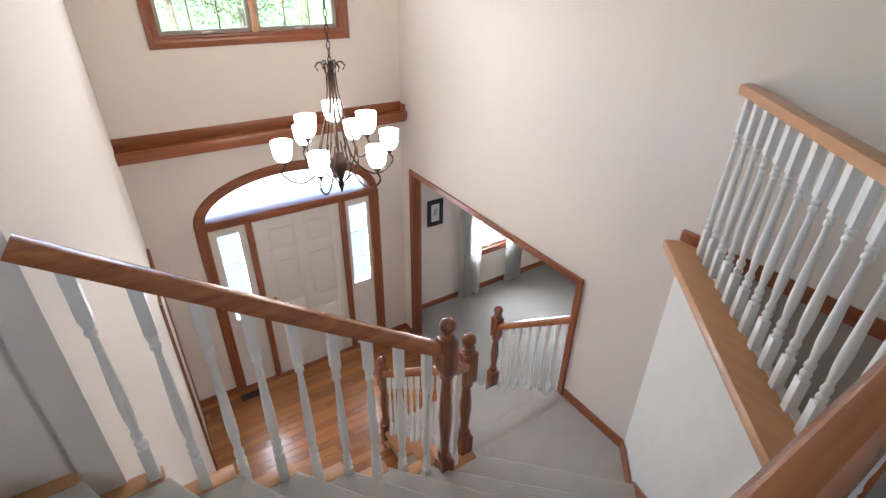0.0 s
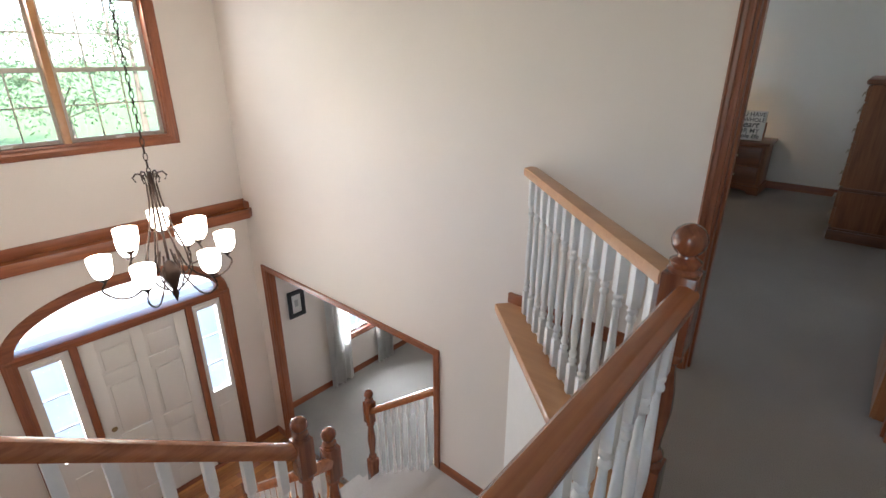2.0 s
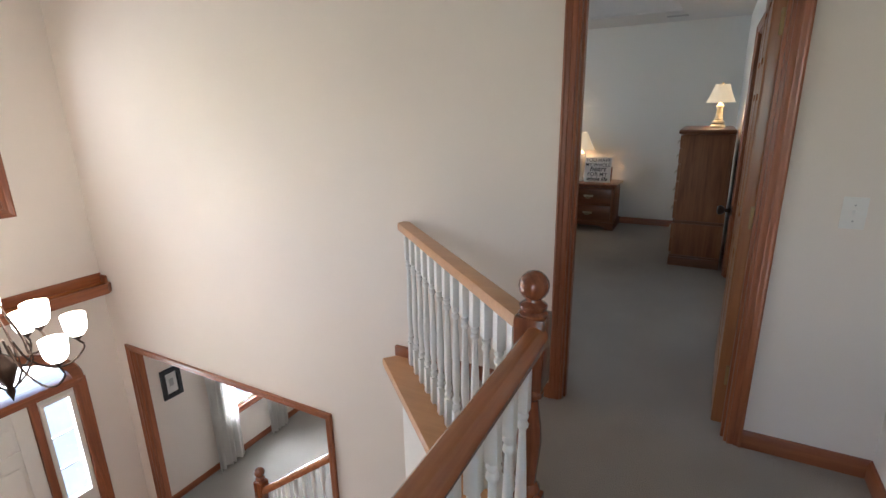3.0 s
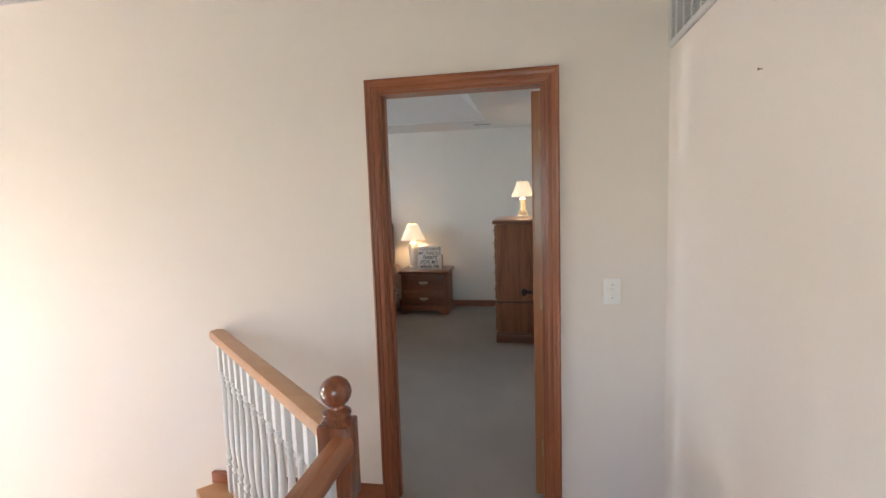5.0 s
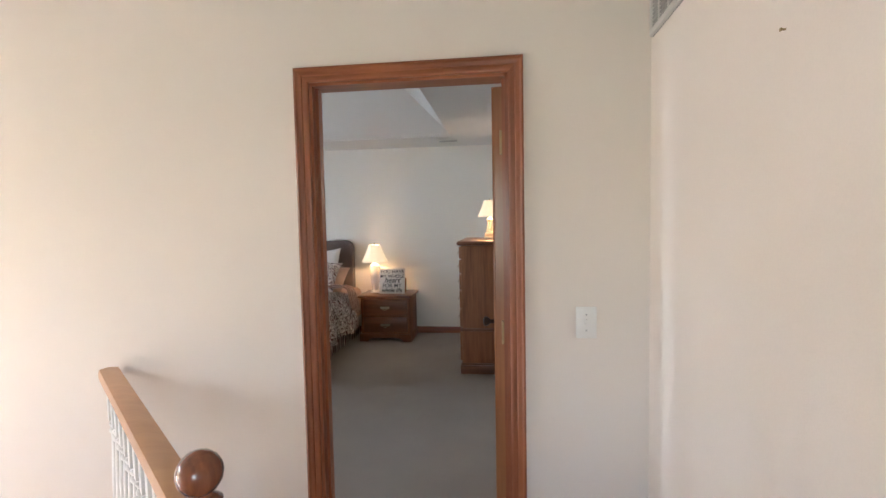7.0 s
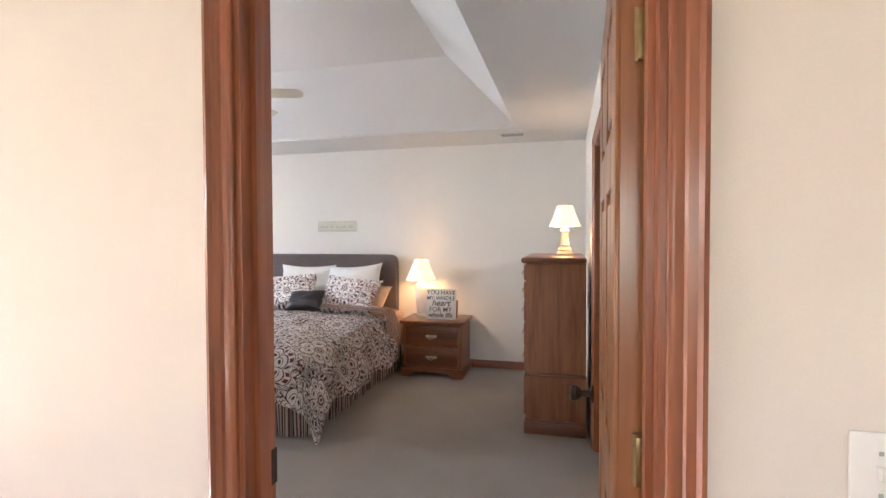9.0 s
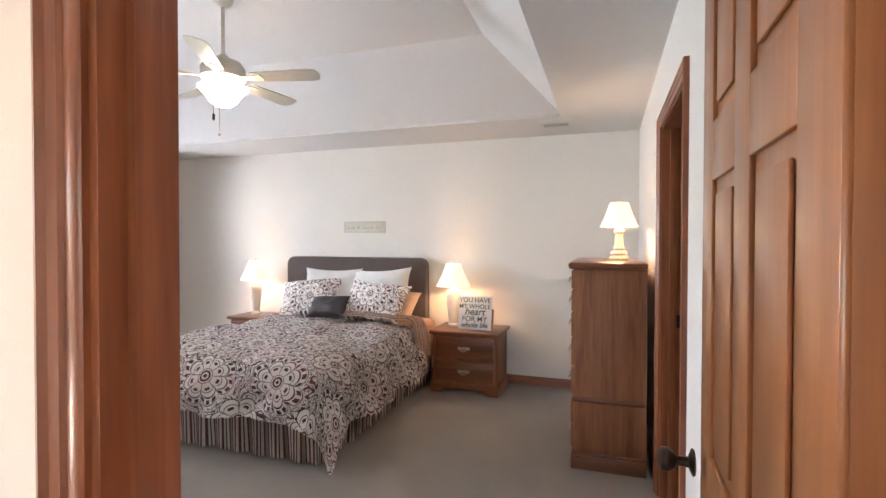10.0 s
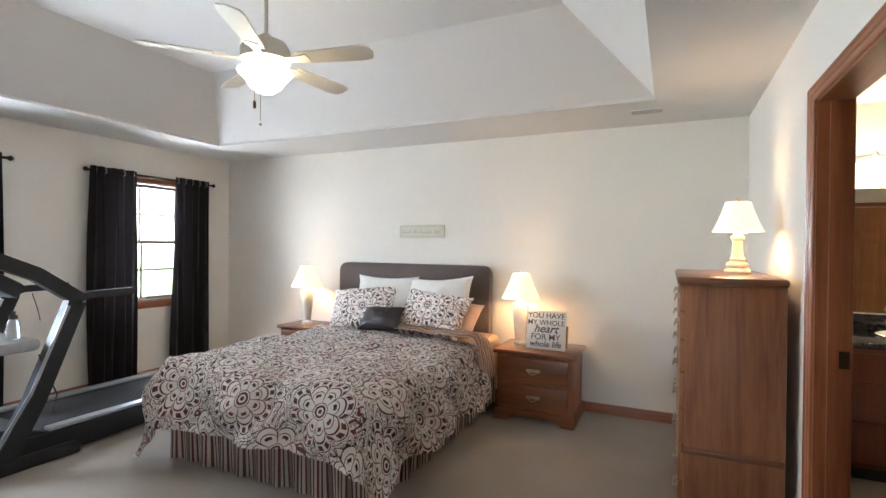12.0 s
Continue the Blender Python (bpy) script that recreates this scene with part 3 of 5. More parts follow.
# ---- staircase ----
def staircase():
    t = thing("staircase", (-1.2, -1.0, ZL), "grey carpeted L-shaped stairs with oak tread ends", "stairs", "", "structure")
    part("landing", prism([(-1.6, 0.0), (-0.95, 0.0), (-0.62, -0.3), (-1.36, -1.05), (-1.6, -1.05)], ZL, ZM), STAIRCARPET, t)
    part("nosing", bx(-1.64, -1.06, ZM - 0.045, -1.5, -0.002, ZM + 0.003, 0.018), STAIRCARPET, t)
    lf = [(-1.36, -1.05 - (0.25 * i + 0.15 if i else 0)) for i in range(10)]
    rt = [(-0.62, -0.30), (-0.42, -0.47), (-0.20, -0.66), (0.0, -0.84), (0.19, -1.02), (0.19, -1.45), (0.19, -1.85), (0.19, -2.25), (0.19, -2.65), (0.19, -3.05)]
    for i in range(9):
        z = ZM + 0.172 * (i + 1)
        bm = prism([lf[i], lf[i + 1], rt[i + 1], rt[i]], ZL, z - 0.03)
        d = Vector((rt[i][0] - lf[i][0], rt[i][1] - lf[i][1])).normalized()
        nrm = Vector((-d.y, d.x)) * 0.04
        nose = prism([(lf[i][0] + nrm.x, lf[i][1] + nrm.y), lf[i + 1], rt[i + 1], (rt[i][0] + nrm.x, rt[i][1] + nrm.y)], z - 0.04, z)
        bmesh.ops.bevel(nose, geom=nose.edges[:], offset=0.016, segments=3, profile=0.5, affect="EDGES")
        step = part("step", bm, STAIRCARPET, t)
        part("nosing", nose, STAIRCARPET, step)
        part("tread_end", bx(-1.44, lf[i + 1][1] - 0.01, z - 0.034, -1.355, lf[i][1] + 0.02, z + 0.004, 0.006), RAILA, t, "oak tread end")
    part("stringer", prism([(-1.42, -1.05), (-1.362, -1.05), (-1.362, -3.3), (-1.42, -3.3)], ZL, ZM - 0.04), WHITE, t)
    for k in range(6):
        z = ZM - 0.1686 * (k + 1)
        x0 = -1.6 - 0.2 * k
        bm = bx(x0 - 0.2, -1.05, ZL, x0, 0.11 if k > 0 else 0.0, z - 0.03)
        step = part("step", bm, STAIRCARPET, t)
        part("nosing", bx(x0 - 0.24, -1.06, z - 0.045, x0, 0.115 if k > 0 else 0.0, z, 0.018), STAIRCARPET, step)
        part("tread_end", bx(x0 - 0.232, -1.13, z - 0.036, x0 + 0.01, -1.055, z + 0.004, 0.006), RAILA, t, "oak tread end")
    part("skirt_board", sweep([(-0.95, -0.012, ZM + 0.04), (-0.62, -0.312, ZM + 0.04)], [(-0.004, -0.04), (0.012, -0.04), (0.012, 0.04), (-0.004, 0.04)]), OAKX, t)
    sl = [(-0.62, -0.312, ZM + 0.06), (0.19, -1.03, ZM + 0.172 * 5)]
    part("skirt_board", sweep(sl, [(-0.004, -0.2), (0.012, -0.2), (0.012, 0.12), (-0.004, 0.12)]), OAKX, t)
    return t


staircase()


def baluster_mesh(h, half=0.019):
    """Turned baluster: square ends, paired rings and a vase that thins upwards."""
    bm = bmesh.new()
    box(bm, -half, -half, 0, half, half, h * 0.18, 0.002)
    box(bm, -half, -half, h * 0.80, half, half, h, 0.002)
    prof = [(0.0155, 0.178), (0.0115, 0.19), (0.0165, 0.20), (0.0172, 0.207), (0.0165, 0.214), (0.0105, 0.226), (0.0155, 0.24), (0.0165, 0.25), (0.0155, 0.26), (0.0105, 0.275), (0.0125, 0.30),
            (0.0158, 0.35), (0.0168, 0.40), (0.0160, 0.46), (0.0135, 0.57), (0.0108, 0.67), (0.0095, 0.72), (0.0095, 0.728), (0.0150, 0.738), (0.0158, 0.745), (0.0150, 0.752), (0.0105, 0.763),
            (0.0145, 0.773), (0.0158, 0.782), (0.0120, 0.792), (0.0150, 0.803)]
    lathe([(r * half / 0.016, z * h) for r, z in prof], segs=12, bm=bm)
    return finish("baluster", bm, WHITE)


def newel_mesh(h, half=0.045):
    bm = bmesh.new()
    box(bm, -half, -half, 0, half, half, h * 0.27, 0.004)
    box(bm, -half, -half, h - 0.36, half, half, h - 0.13, 0.005)
    s = half / 0.045
    a, b = h * 0.27, h - 0.36
    m = b - a
    prof = [(0.040, a), (0.030, a + 0.012), (0.041, a + 0.03), (0.041, a + 0.04), (0.027, a + 0.06), (0.030, a + m * 0.25), (0.040, a + m * 0.5), (0.037, a + m * 0.65), (0.026, b - 0.06),
            (0.026, b - 0.05), (0.040, b - 0.035), (0.040, b - 0.022), (0.030, b - 0.008), (0.038, b + 0.004)]
    lathe([(r * s, z) for r, z in prof], segs=20, bm=bm)
    c = h - 0.13
    prof = [(0.043, c - 0.002), (0.044, c + 0.006), (0.036, c + 0.014), (0.041, c + 0.022), (0.041, c + 0.03), (0.024, c + 0.042), (0.022, c + 0.05)]
    r, cz = 0.045, h - 0.043
    prof += [(r * math.cos(q), cz + r * math.sin(q)) for q in [radians(v) for v in (-58, -40, -20, 0, 20, 40, 60, 78)]] + [(0.002, cz + r)]
    lathe([(q * s, z) for q, z in prof], segs=20, bm=bm)
    return finish("newel", bm, NEWEL)


RAILSEC = [(-0.030, -0.030), (0.030, -0.030), (0.034, -0.008), (0.031, 0.012), (0.018, 0.028), (0, 0.032), (-0.018, 0.028), (-0.031, 0.012), (-0.034, -0.008)]
FLATSEC = [(-0.036, -0.022), (0.036, -0.022), (0.038, 0.0), (0.034, 0.018), (0.0, 0.024), (-0.034, 0.018), (-0.038, 0.0)]


def lerp(a, b, t):
    return tuple(p + (q - p) * t for p, q in zip(a, b))


def railing(name, label, loc):
    return thing(name, loc, label, "railing")


# hall guard: angled length A and straight length B round one newel
g = railing("guard_railing", "stained oak landing guard rail with white turned balusters", (0.2, -1.0, 0.0))
AX0, AX1 = (-0.86, -0.035), (0.165, -0.965)
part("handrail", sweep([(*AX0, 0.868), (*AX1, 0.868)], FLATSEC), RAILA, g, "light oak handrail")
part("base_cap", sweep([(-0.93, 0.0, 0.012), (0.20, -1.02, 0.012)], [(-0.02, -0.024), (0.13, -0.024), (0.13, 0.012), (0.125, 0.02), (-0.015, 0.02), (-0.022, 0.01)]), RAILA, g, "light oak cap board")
part("wall_block", bx(-0.97, -0.03, 0.03, -0.80, 0.0, 0.095, 0.006), OAKX, g)
nm = newel_mesh(1.06)
piece("newel", nm, g, (0.205, -1.005, -0.02))
bmA = baluster_mesh(0.82, 0.0175)
slim = baluster_mesh(0.82, 0.0145)
for i in range(13):
    q = lerp((*AX0, 0.03), (*AX1, 0.03), (i + 0.6) / 13.2)
    piece("baluster", bmA, g, q, radians(-42))
part("handrail", sweep([(0.226, -1.03, 0.856), (0.258, -4.28, 0.85)], RAILSEC), RAILW, g, "glossy stained oak handrail")
part("base_cap", bx(0.155, -4.28, -0.012, 0.34, -1.02, 0.03, 0.008), OAKY, g)
for i in range(28):
    piece("baluster", bmA, g, (0.227 + 0.0011 * i, -1.14 - 0.113 * i, 0.018))

# upper flight railing
g = railing("stair_railing", "stained oak stair rail with white balusters and ball newel", (-1.33, -1.33, ZM))
L0, L1 = (-1.335, -1.36, -0.41), (-1.40, -2.81, 0.615)
part("handrail", sweep([L0, L1], [(a * 1.1, b * 1.15) for a, b in RAILSEC]), RAILW, g, "glossy stained oak handrail")
piece("newel", newel_mesh(1.5), g, (-1.325, -1.32, ZM - 0.0))
stair_balusters = {}
for i in range(9):
    x, y, z = lerp(L0, L1, 0.055 + 0.1095 * i)
    tread = ZM + 0.172 * (1 + sum(1 for k in range(1, 9) if y < -1.2 - 0.25 * k)) + 0.004
    h_ = round(z - 0.03 - tread, 3)
    if h_ not in stair_balusters:
        stair_balusters[h_] = baluster_mesh(h_, 0.022)
    piece("baluster", stair_balusters[h_], g, (x, y, tread))
piece("newel", newel_mesh(1.19), g, (-1.46, -1.075, ZM))
part("handrail", sweep([(-1.36, -1.27, -0.62), (-1.44, -1.11, -0.74)], RAILSEC), RAILW, g)
piece("baluster", baluster_mesh(0.9, 0.018), g, (-1.40, -1.19, -1.6))

# lower flight railing on the foyer side
g = railing("stair_railing", "stained oak lower stair rail with white balusters", (-2.1, -1.09, ZL))
L0, L1 = (-1.5, -1.085, -0.82), (-2.66, -1.085, -1.84)
part("handrail", sweep([L0, L1], RAILSEC), RAILW, g)
piece("newel", newel_mesh(1.16), g, (-2.7, -1.085, -2.83))
for i in range(11):
    x, y, z = lerp(L0, L1, (i + 0.6) / 11.4)
    piece("baluster", slim, g, (x, y, z - 0.84))

# short railing in the living room opening
g = railing("stair_railing", "short oak and white railing in the living room opening", (-2.1, 0.06, ZL))
L0, L1 = (-1.615, 0.06, -0.985), (-2.47, 0.06, -1.66)
part("handrail", sweep([L0, L1], RAILSEC), RAILW, g)
piece("newel", newel_mesh(1.12), g, (-2.51, 0.06, -2.57))
for i in range(8):
    x, y, z = lerp(L0, L1, (i + 0.5) / 8.2)
    piece("baluster", slim, g, (x, y, z - 0.84))


# ---- openings: doors and windows ----
def door_frame_room(name, axis, plane0, plane1, a0, a1, z0, z1, label, out0=-1, out1=1):
    """Jamb lining through the wall and casings on both faces."""
    d = thing(name, (plane0, a0, z0) if axis == "x" else (a0, plane0, z0), label, "door frame", "", "structure")
    j = 0.018

    def b(u0, u1, w0, w1, e=0.0):
        return bx(plane0 + e, u0, w0, plane1 - e, u1, w1) if axis == "x" else bx(u0, plane0 + e, w0, u1, plane1 - e, w1)
    for u0, u1 in ((a0, a0 + j), (a1 - j, a1)):
        part("jamb", b(u0, u1, z0, z1), OAKZ, d)
    part("head_jamb", b(a0, a1, z1 - j, z1), OAKY if axis == "x" else OAKX, d)
    m = (plane0 + plane1) / 2
    for u0, u1 in ((a0 + j, a0 + j + 0.012), (a1 - j - 0.012, a1 - j)):
        part("stop", bx(m - 0.018, u0, z0, m + 0.018, u1, z1 - j) if axis == "x" else bx(u0, m - 0.018, z0, u1, m + 0.018, z1 - j), OAKZ, d)
    casing("casing", axis, plane0, out0, a0 + 0.006, a1 - 0.006, z0, z1 - 0.006, 0.056, 0.02, d, (OAKY if axis == "x" else OAKX, OAKZ))
    casing("casing", axis, plane1, out1, a0 - 0.01, a1 + 0.0, z0, z1 - 0.006, 0.056, 0.02, d, (OAKY if axis == "x" else OAKX, OAKZ))
    return d


fr = door_frame_room("door_frame_bedroom", "y", 0.0, 0.103, 0.045, 0.83, 0.0, 2.035, "stained oak casing round the bedroom doorway")
part("strike_plate", bx(0.062, 0.075, 0.90, 0.0655, 0.105, 0.975), BRONZE, fr, "dark strike plate")
fr = door_frame_room("door_frame_bathroom", "x", XB, XB + 0.12, 1.66, 2.55, 0.0, 2.035, "stained oak casing round the bathroom doorway")
part("strike_plate", bx(XB + 0.07, 2.5275, 0.94, XB + 0.115, 2.533, 1.01), BRONZE, fr, "dark strike plate")
fr = door_frame_room("door_frame_living_room", "y", 0.0, 0.09, -4.015, -1.61, ZL, -0.635, "stained oak trim round the wide living room opening")


def panel_door_mesh(w, h, t, rows, face=0.009):
    """A panelled door leaf in its own axes: width along x, thickness along y."""
    bm = bmesh.new()
    box(bm, 0, 0.0, 0, w, t, h)
    st = 0.115
    cols = [(st, w / 2 - 0.05), (w / 2 + 0.05, w - st)]
    # stiles and rails stand proud of the panels
    xs = [(0, st), (w / 2 - 0.05, w / 2 + 0.05), (w - st, w)]
    for y0, y1 in ((-face, 0.001), (t - 0.001, t + face)):
        for x0, x1 in xs:
            box(bm, x0, y0, 0, x1, y1, h, 0.003)
        zs = [0.0] + [v for r in rows for v in r] + [h]
        for z0, z1 in zip(zs[::2], zs[1::2]):
            for c0, c1 in cols:
                box(bm, c0, y0, z0, c1, y1, z1, 0.003)
        for z0, z1 in rows:
            for c0, c1 in cols:
                box(bm, c0 + 0.03, y0 + 0.0015, z0 + 0.03, c1 - 0.03, y1 - 0.0015, z1 - 0.03, face * 0.32)
    return bm


ROWS6 = [(0.22, 0.80), (0.95, 1.52), (1.64, 1.90)]
d = thing("bedroom_door", (0.795, 0.135, 0.01), "open six-panel stained oak bedroom door", "door")
bm = panel_door_mesh(0.74, 2.0, 0.035, ROWS6)
bmesh.ops.rotate(bm, verts=bm.verts, matrix=Matrix.Rotation(radians(88.5), 3, "Z"))
bmesh.ops.translate(bm, verts=bm.verts, vec=(0.803, 0.128, 0.012))
part("leaf", bm, DOORW, d)
for zc in (0.27, 1.02, 1.79):
    hb = bx(0.795, 0.112, zc - 0.045, 0.814, 0.1215, zc + 0.045, 0.002)
    tube([(0.796, 0.121, zc - 0.048), (0.796, 0.121, zc + 0.048)], 0.006, hb)
    part("hinge", hb, BRASS, d, "aged brass hinge")


def knob(at, sx, parent, material, name="knob"):
    bm = lathe([(0.028, 0), (0.03, 0.004), (0.012, 0.012), (0.010, 0.035), (0.02, 0.042), (0.027, 0.055), (0.025, 0.068), (0.012, 0.075)], segs=16)
    bmesh.ops.rotate(bm, verts=bm.verts, matrix=Matrix.Rotation(radians(90) * sx, 3, "Y"))
    bmesh.ops.translate(bm, verts=bm.verts, vec=at)
    part(name, bm, material, parent)


knob((0.757, 0.815, 0.92), -1, d, BRONZE)
knob((0.823, 0.815, 0.92), 1, d, BRONZE)

# front entry: door, sidelights and arched transom
e = thing("door_front", (XF, -1.22, ZL), "white six-panel front door with sidelights and arched transom in oak trim", "front door", "", "structure")
bm = panel_door_mesh(0.90, 2.02, 0.04, ROWS6, 0.016)
bmesh.ops.rotate(bm, verts=bm.verts, matrix=Matrix.Rotation(radians(90), 3, "Z"))
bmesh.ops.translate(bm, verts=bm.verts, vec=(XF - 0.03, -1.67, ZL + 0.02))
leaf = part("door_leaf", bm, DOORWHITE, e, "white six-panel door leaf")
bmk = lathe([(0.028, 0), (0.012, 0.012), (0.012, 0.03), (0.027, 0.05), (0.012, 0.07)], segs=14)
bmesh.ops.rotate(bmk, verts=bmk.verts, matrix=Matrix.Rotation(radians(90), 3, "Y"))
bmk2 = bmk.copy()
bmesh.ops.translate(bmk, verts=bmk.verts, vec=(XF - 0.026, -1.59, ZL + 0.93))
bmesh.ops.translate(bmk2, verts=bmk2.verts, vec=(XF - 0.046, -1.59, ZL + 1.08))
part("knob", bmk, BRASS, leaf)
part("deadbolt", bmk2, BRASS, leaf)
for y0, y1 in ((-2.11, -2.075), (-1.735, -1.675), (-0.765, -0.705), (-0.415, -0.38)):
    part("post", bx(XF - 0.12, y0, ZL, XF + 0.012, y1, ARC_Z - 0.03, 0.004), OAKZ, e)
part("transom_bar", bx(XF - 0.12, -2.11, ARC_Z - 0.045, XF + 0.02, -0.38, ARC_Z + 0.015, 0.005), OAKY, e)
part("threshold", bx(XF - 0.12, -2.11, ZL - 0.01, XF + 0.03, -0.38, ZL + 0.022, 0.006), OAKY, e)
for y0, y1 in ((-2.075, -1.735), (-0.705, -0.415)):
    m_ = (y0 + y1) / 2
    g0, g1, s0, s1 = m_ - 0.10, m_ + 0.10, ZL + 0.95, ZL + 1.95
    x0, x1 = XF - 0.07, XF - 0.02
    sl = part("sidelight", boxes((x0, y0, ZL + 0.02, x1, g0, ARC_Z - 0.04), (x0, g1, ZL + 0.02, x1, y1, ARC_Z - 0.04), (x0, g0, ZL + 0.02, x1, g1, s0), (x0, g0, s1, x1, g1, ARC_Z - 0.04),
                                 (x1, g0 - 0.03, s0 - 0.03, x1 + 0.01, g1 + 0.03, s0), (x1, g0 - 0.03, s1, x1 + 0.01, g1 + 0.03, s1 + 0.03),
                                 (x1, g0 - 0.03, s0, x1 + 0.01, g0, s1), (x1, g1, s0, x1 + 0.01, g1 + 0.03, s1), (x1, m_ - 0.07, ZL + 0.25, x1 + 0.008, m_ + 0.07, ZL + 0.75)), DOORWHITE, e, "white sidelight panel")
    pane = part("pane", bx(x0 + 0.02, g0, s0, x0 + 0.026, g1, s1), GLASS, sl)
    pane.visible_shadow = False
    part("muntin", boxes((x0 + 0.03, g0, s0 + 0.33, x0 + 0.04, g1, s0 + 0.342), (x0 + 0.03, g0, s0 + 0.66, x0 + 0.04, g1, s0 + 0.672)), DOORWHITE, sl)


def arch_pts(extra, k=28):
    return [(ARC_Y + (ARC_W + extra) * math.cos(math.pi * i / k), ARC_Z + (ARC_H + extra) * math.sin(math.pi * i / k)) for i in range(k + 1)]


bm = bmesh.new()
rings = []
for i in range(29):
    ring = []
    for ex, dx in ((-0.03, -0.12), (-0.03, 0.014), (0.03, 0.024), (0.055, 0.018), (0.066, 0.0), (0.0, 0.0), (0.0, -0.12)):
        a = math.pi * i / 28
        ring.append(bm.verts.new((XF + dx, ARC_Y + (ARC_W + ex) * math.cos(a), ARC_Z + (ARC_H + ex) * math.sin(a))))
    rings.append(ring)
for a, b in zip(rings, rings[1:]):
    for i in range(7):
        bm.faces.new((a[i], a[(i + 1) % 7], b[(i + 1) % 7], b[i]))
part("arch_trim", bm, OAKY, e, "curved stained oak arch trim")
bm = bmesh.new()
vs = [bm.verts.new((XF - 0.06, y, z)) for y, z in arch_pts(-0.03)]
bm.faces.new(vs)
pane = part("transom_pane", bm, GLASS, e)
pane.visible_shadow = False
casing("casing", "x", XF, 1, -2.11, -0.38, ZL, ARC_Z - 0.07, 0.068, 0.02, e, (OAKY, OAKZ))

# closet door casing on the foyer's side wall
c = thing("door_closet", (-3.6, -2.58, ZL), "white closet door in oak casing on the foyer wall", "door", "", "structure")
part("leaf", boxes((-4.0, -2.578, ZL + 0.01, -3.2, -2.572, -0.87), (-3.9, -2.573, ZL + 0.2, -3.65, -2.566, -1.9), (-3.55, -2.573, ZL + 0.2, -3.3, -2.566, -1.9),
                   (-3.9, -2.573, -1.75, -3.65, -2.566, -1.0), (-3.55, -2.573, -1.75, -3.3, -2.566, -1.0)), DOORWHITE, c)
casing("casing", "y", -2.58, 1, -4.0, -3.2, ZL, -0.87, 0.068, 0.02, c, (OAKX, OAKZ))


def window_unit(name, plane, out, a0, a1, z0, z1, label, units, cols, rows, dark=False, cas=0.07):
    """Double-hung window in an x-plane wall: casing, sash, muntins, panes, lock lift."""
    w = thing(name, (plane, (a0 + a1) / 2, z0), label, "window", "", "structure")
    casing("casing", "x", plane, 1, a0 + 0.004, a1 - 0.004, z0 + 0.004, z1 - 0.004, cas, 0.02, w, (OAKY, OAKZ), sill=True)
    part("frame", boxes((plane - 0.16, a0, z0, plane, a0 + 0.022, z1), (plane - 0.16, a1 - 0.022, z0, plane, a1, z1), (plane - 0.16, a0 + 0.022, z0, plane, a1 - 0.022, z0 + 0.022), (plane - 0.16, a0 + 0.022, z1 - 0.022, plane, a1 - 0.022, z1)), MUNTINDARK if dark else OAKY, w)
    n = units
    step = (a1 - a0) / n
    zm = (z0 + z1) / 2
    for k in range(n):
        u0, u1 = a0 + step * k + 0.022, a0 + step * (k + 1) - 0.022
        if k:
            part("mullion", bx(plane - 0.12, u0 - 0.05, z0 + 0.02, plane - 0.008, u0 - 0.0, z1 - 0.02, 0.004), RAILA, w)
        for low, high, dx in ((z0 + 0.022, zm + 0.018, -0.06), (zm - 0.018, z1 - 0.022, -0.095)):
            x0, x1 = plane + dx - 0.03, plane + dx
            s = 0.03
            sash = part("sash", boxes((x0, u0, low, x1, u0 + s, high), (x0, u1 - s, low, x1, u1, high), (x0, u0 + s, low, x1, u1 - s, low + s), (x0, u0 + s, high - s, x1, u1 - s, high)), MUNTINDARK if dark else MUNTIN, w)
            p = part("pane", bx(x0 + 0.012, u0 + s, low + s, x0 + 0.016, u1 - s, high - s), GLASS, sash)
            p.visible_shadow = False
            bar = 0.010 if dark else 0.006
            bars = bmesh.new()
            for i in range(1, cols):
                yy = u0 + s + (u1 - u0 - 2 * s) * i / cols
                box(bars, x0 + 0.017, yy - bar, low + s, x0 + 0.024, yy + bar, high - s)
            for i in range(1, rows):
                zz = low + s + (high - low - 2 * s) * i / rows
                box(bars, x0 + 0.018, u0 + s, zz - bar, x0 + 0.025, u1 - s, zz + bar)
            part("muntin", bars, MUNTINDARK if dark else MUNTIN, sash)
        part("sash_lift", bx(plane - 0.062, (u0 + u1) / 2 - 0.035, z0 + 0.024, plane - 0.035, (u0 + u1) / 2 + 0.035, z0 + 0.04, 0.004), PLASTIC, w, "white sash lift")
    return w


window_unit("window_foyer", XF, 1, -2.075, -0.575, 0.795, 1.925, "paired double-hung foyer window in stained oak trim", 2, 3, 2)
window_unit("window_living_room", -4.5, 1, 1.2, 1.92, -2.27, -0.9, "double-hung living room window in oak trim", 1, 2, 2, cas=0.05)
window_unit("window_bedroom", XW, 1, 2.95, 3.84, 0.80, 2.05, "double-hung bedroom window in dark oak trim", 1, 2, 2, True)
window_unit("window_bedroom_near", XW, 1, 1.05, 1.85, 0.80, 2.02, "second double-hung bedroom window in oak trim", 1, 2, 2, True)

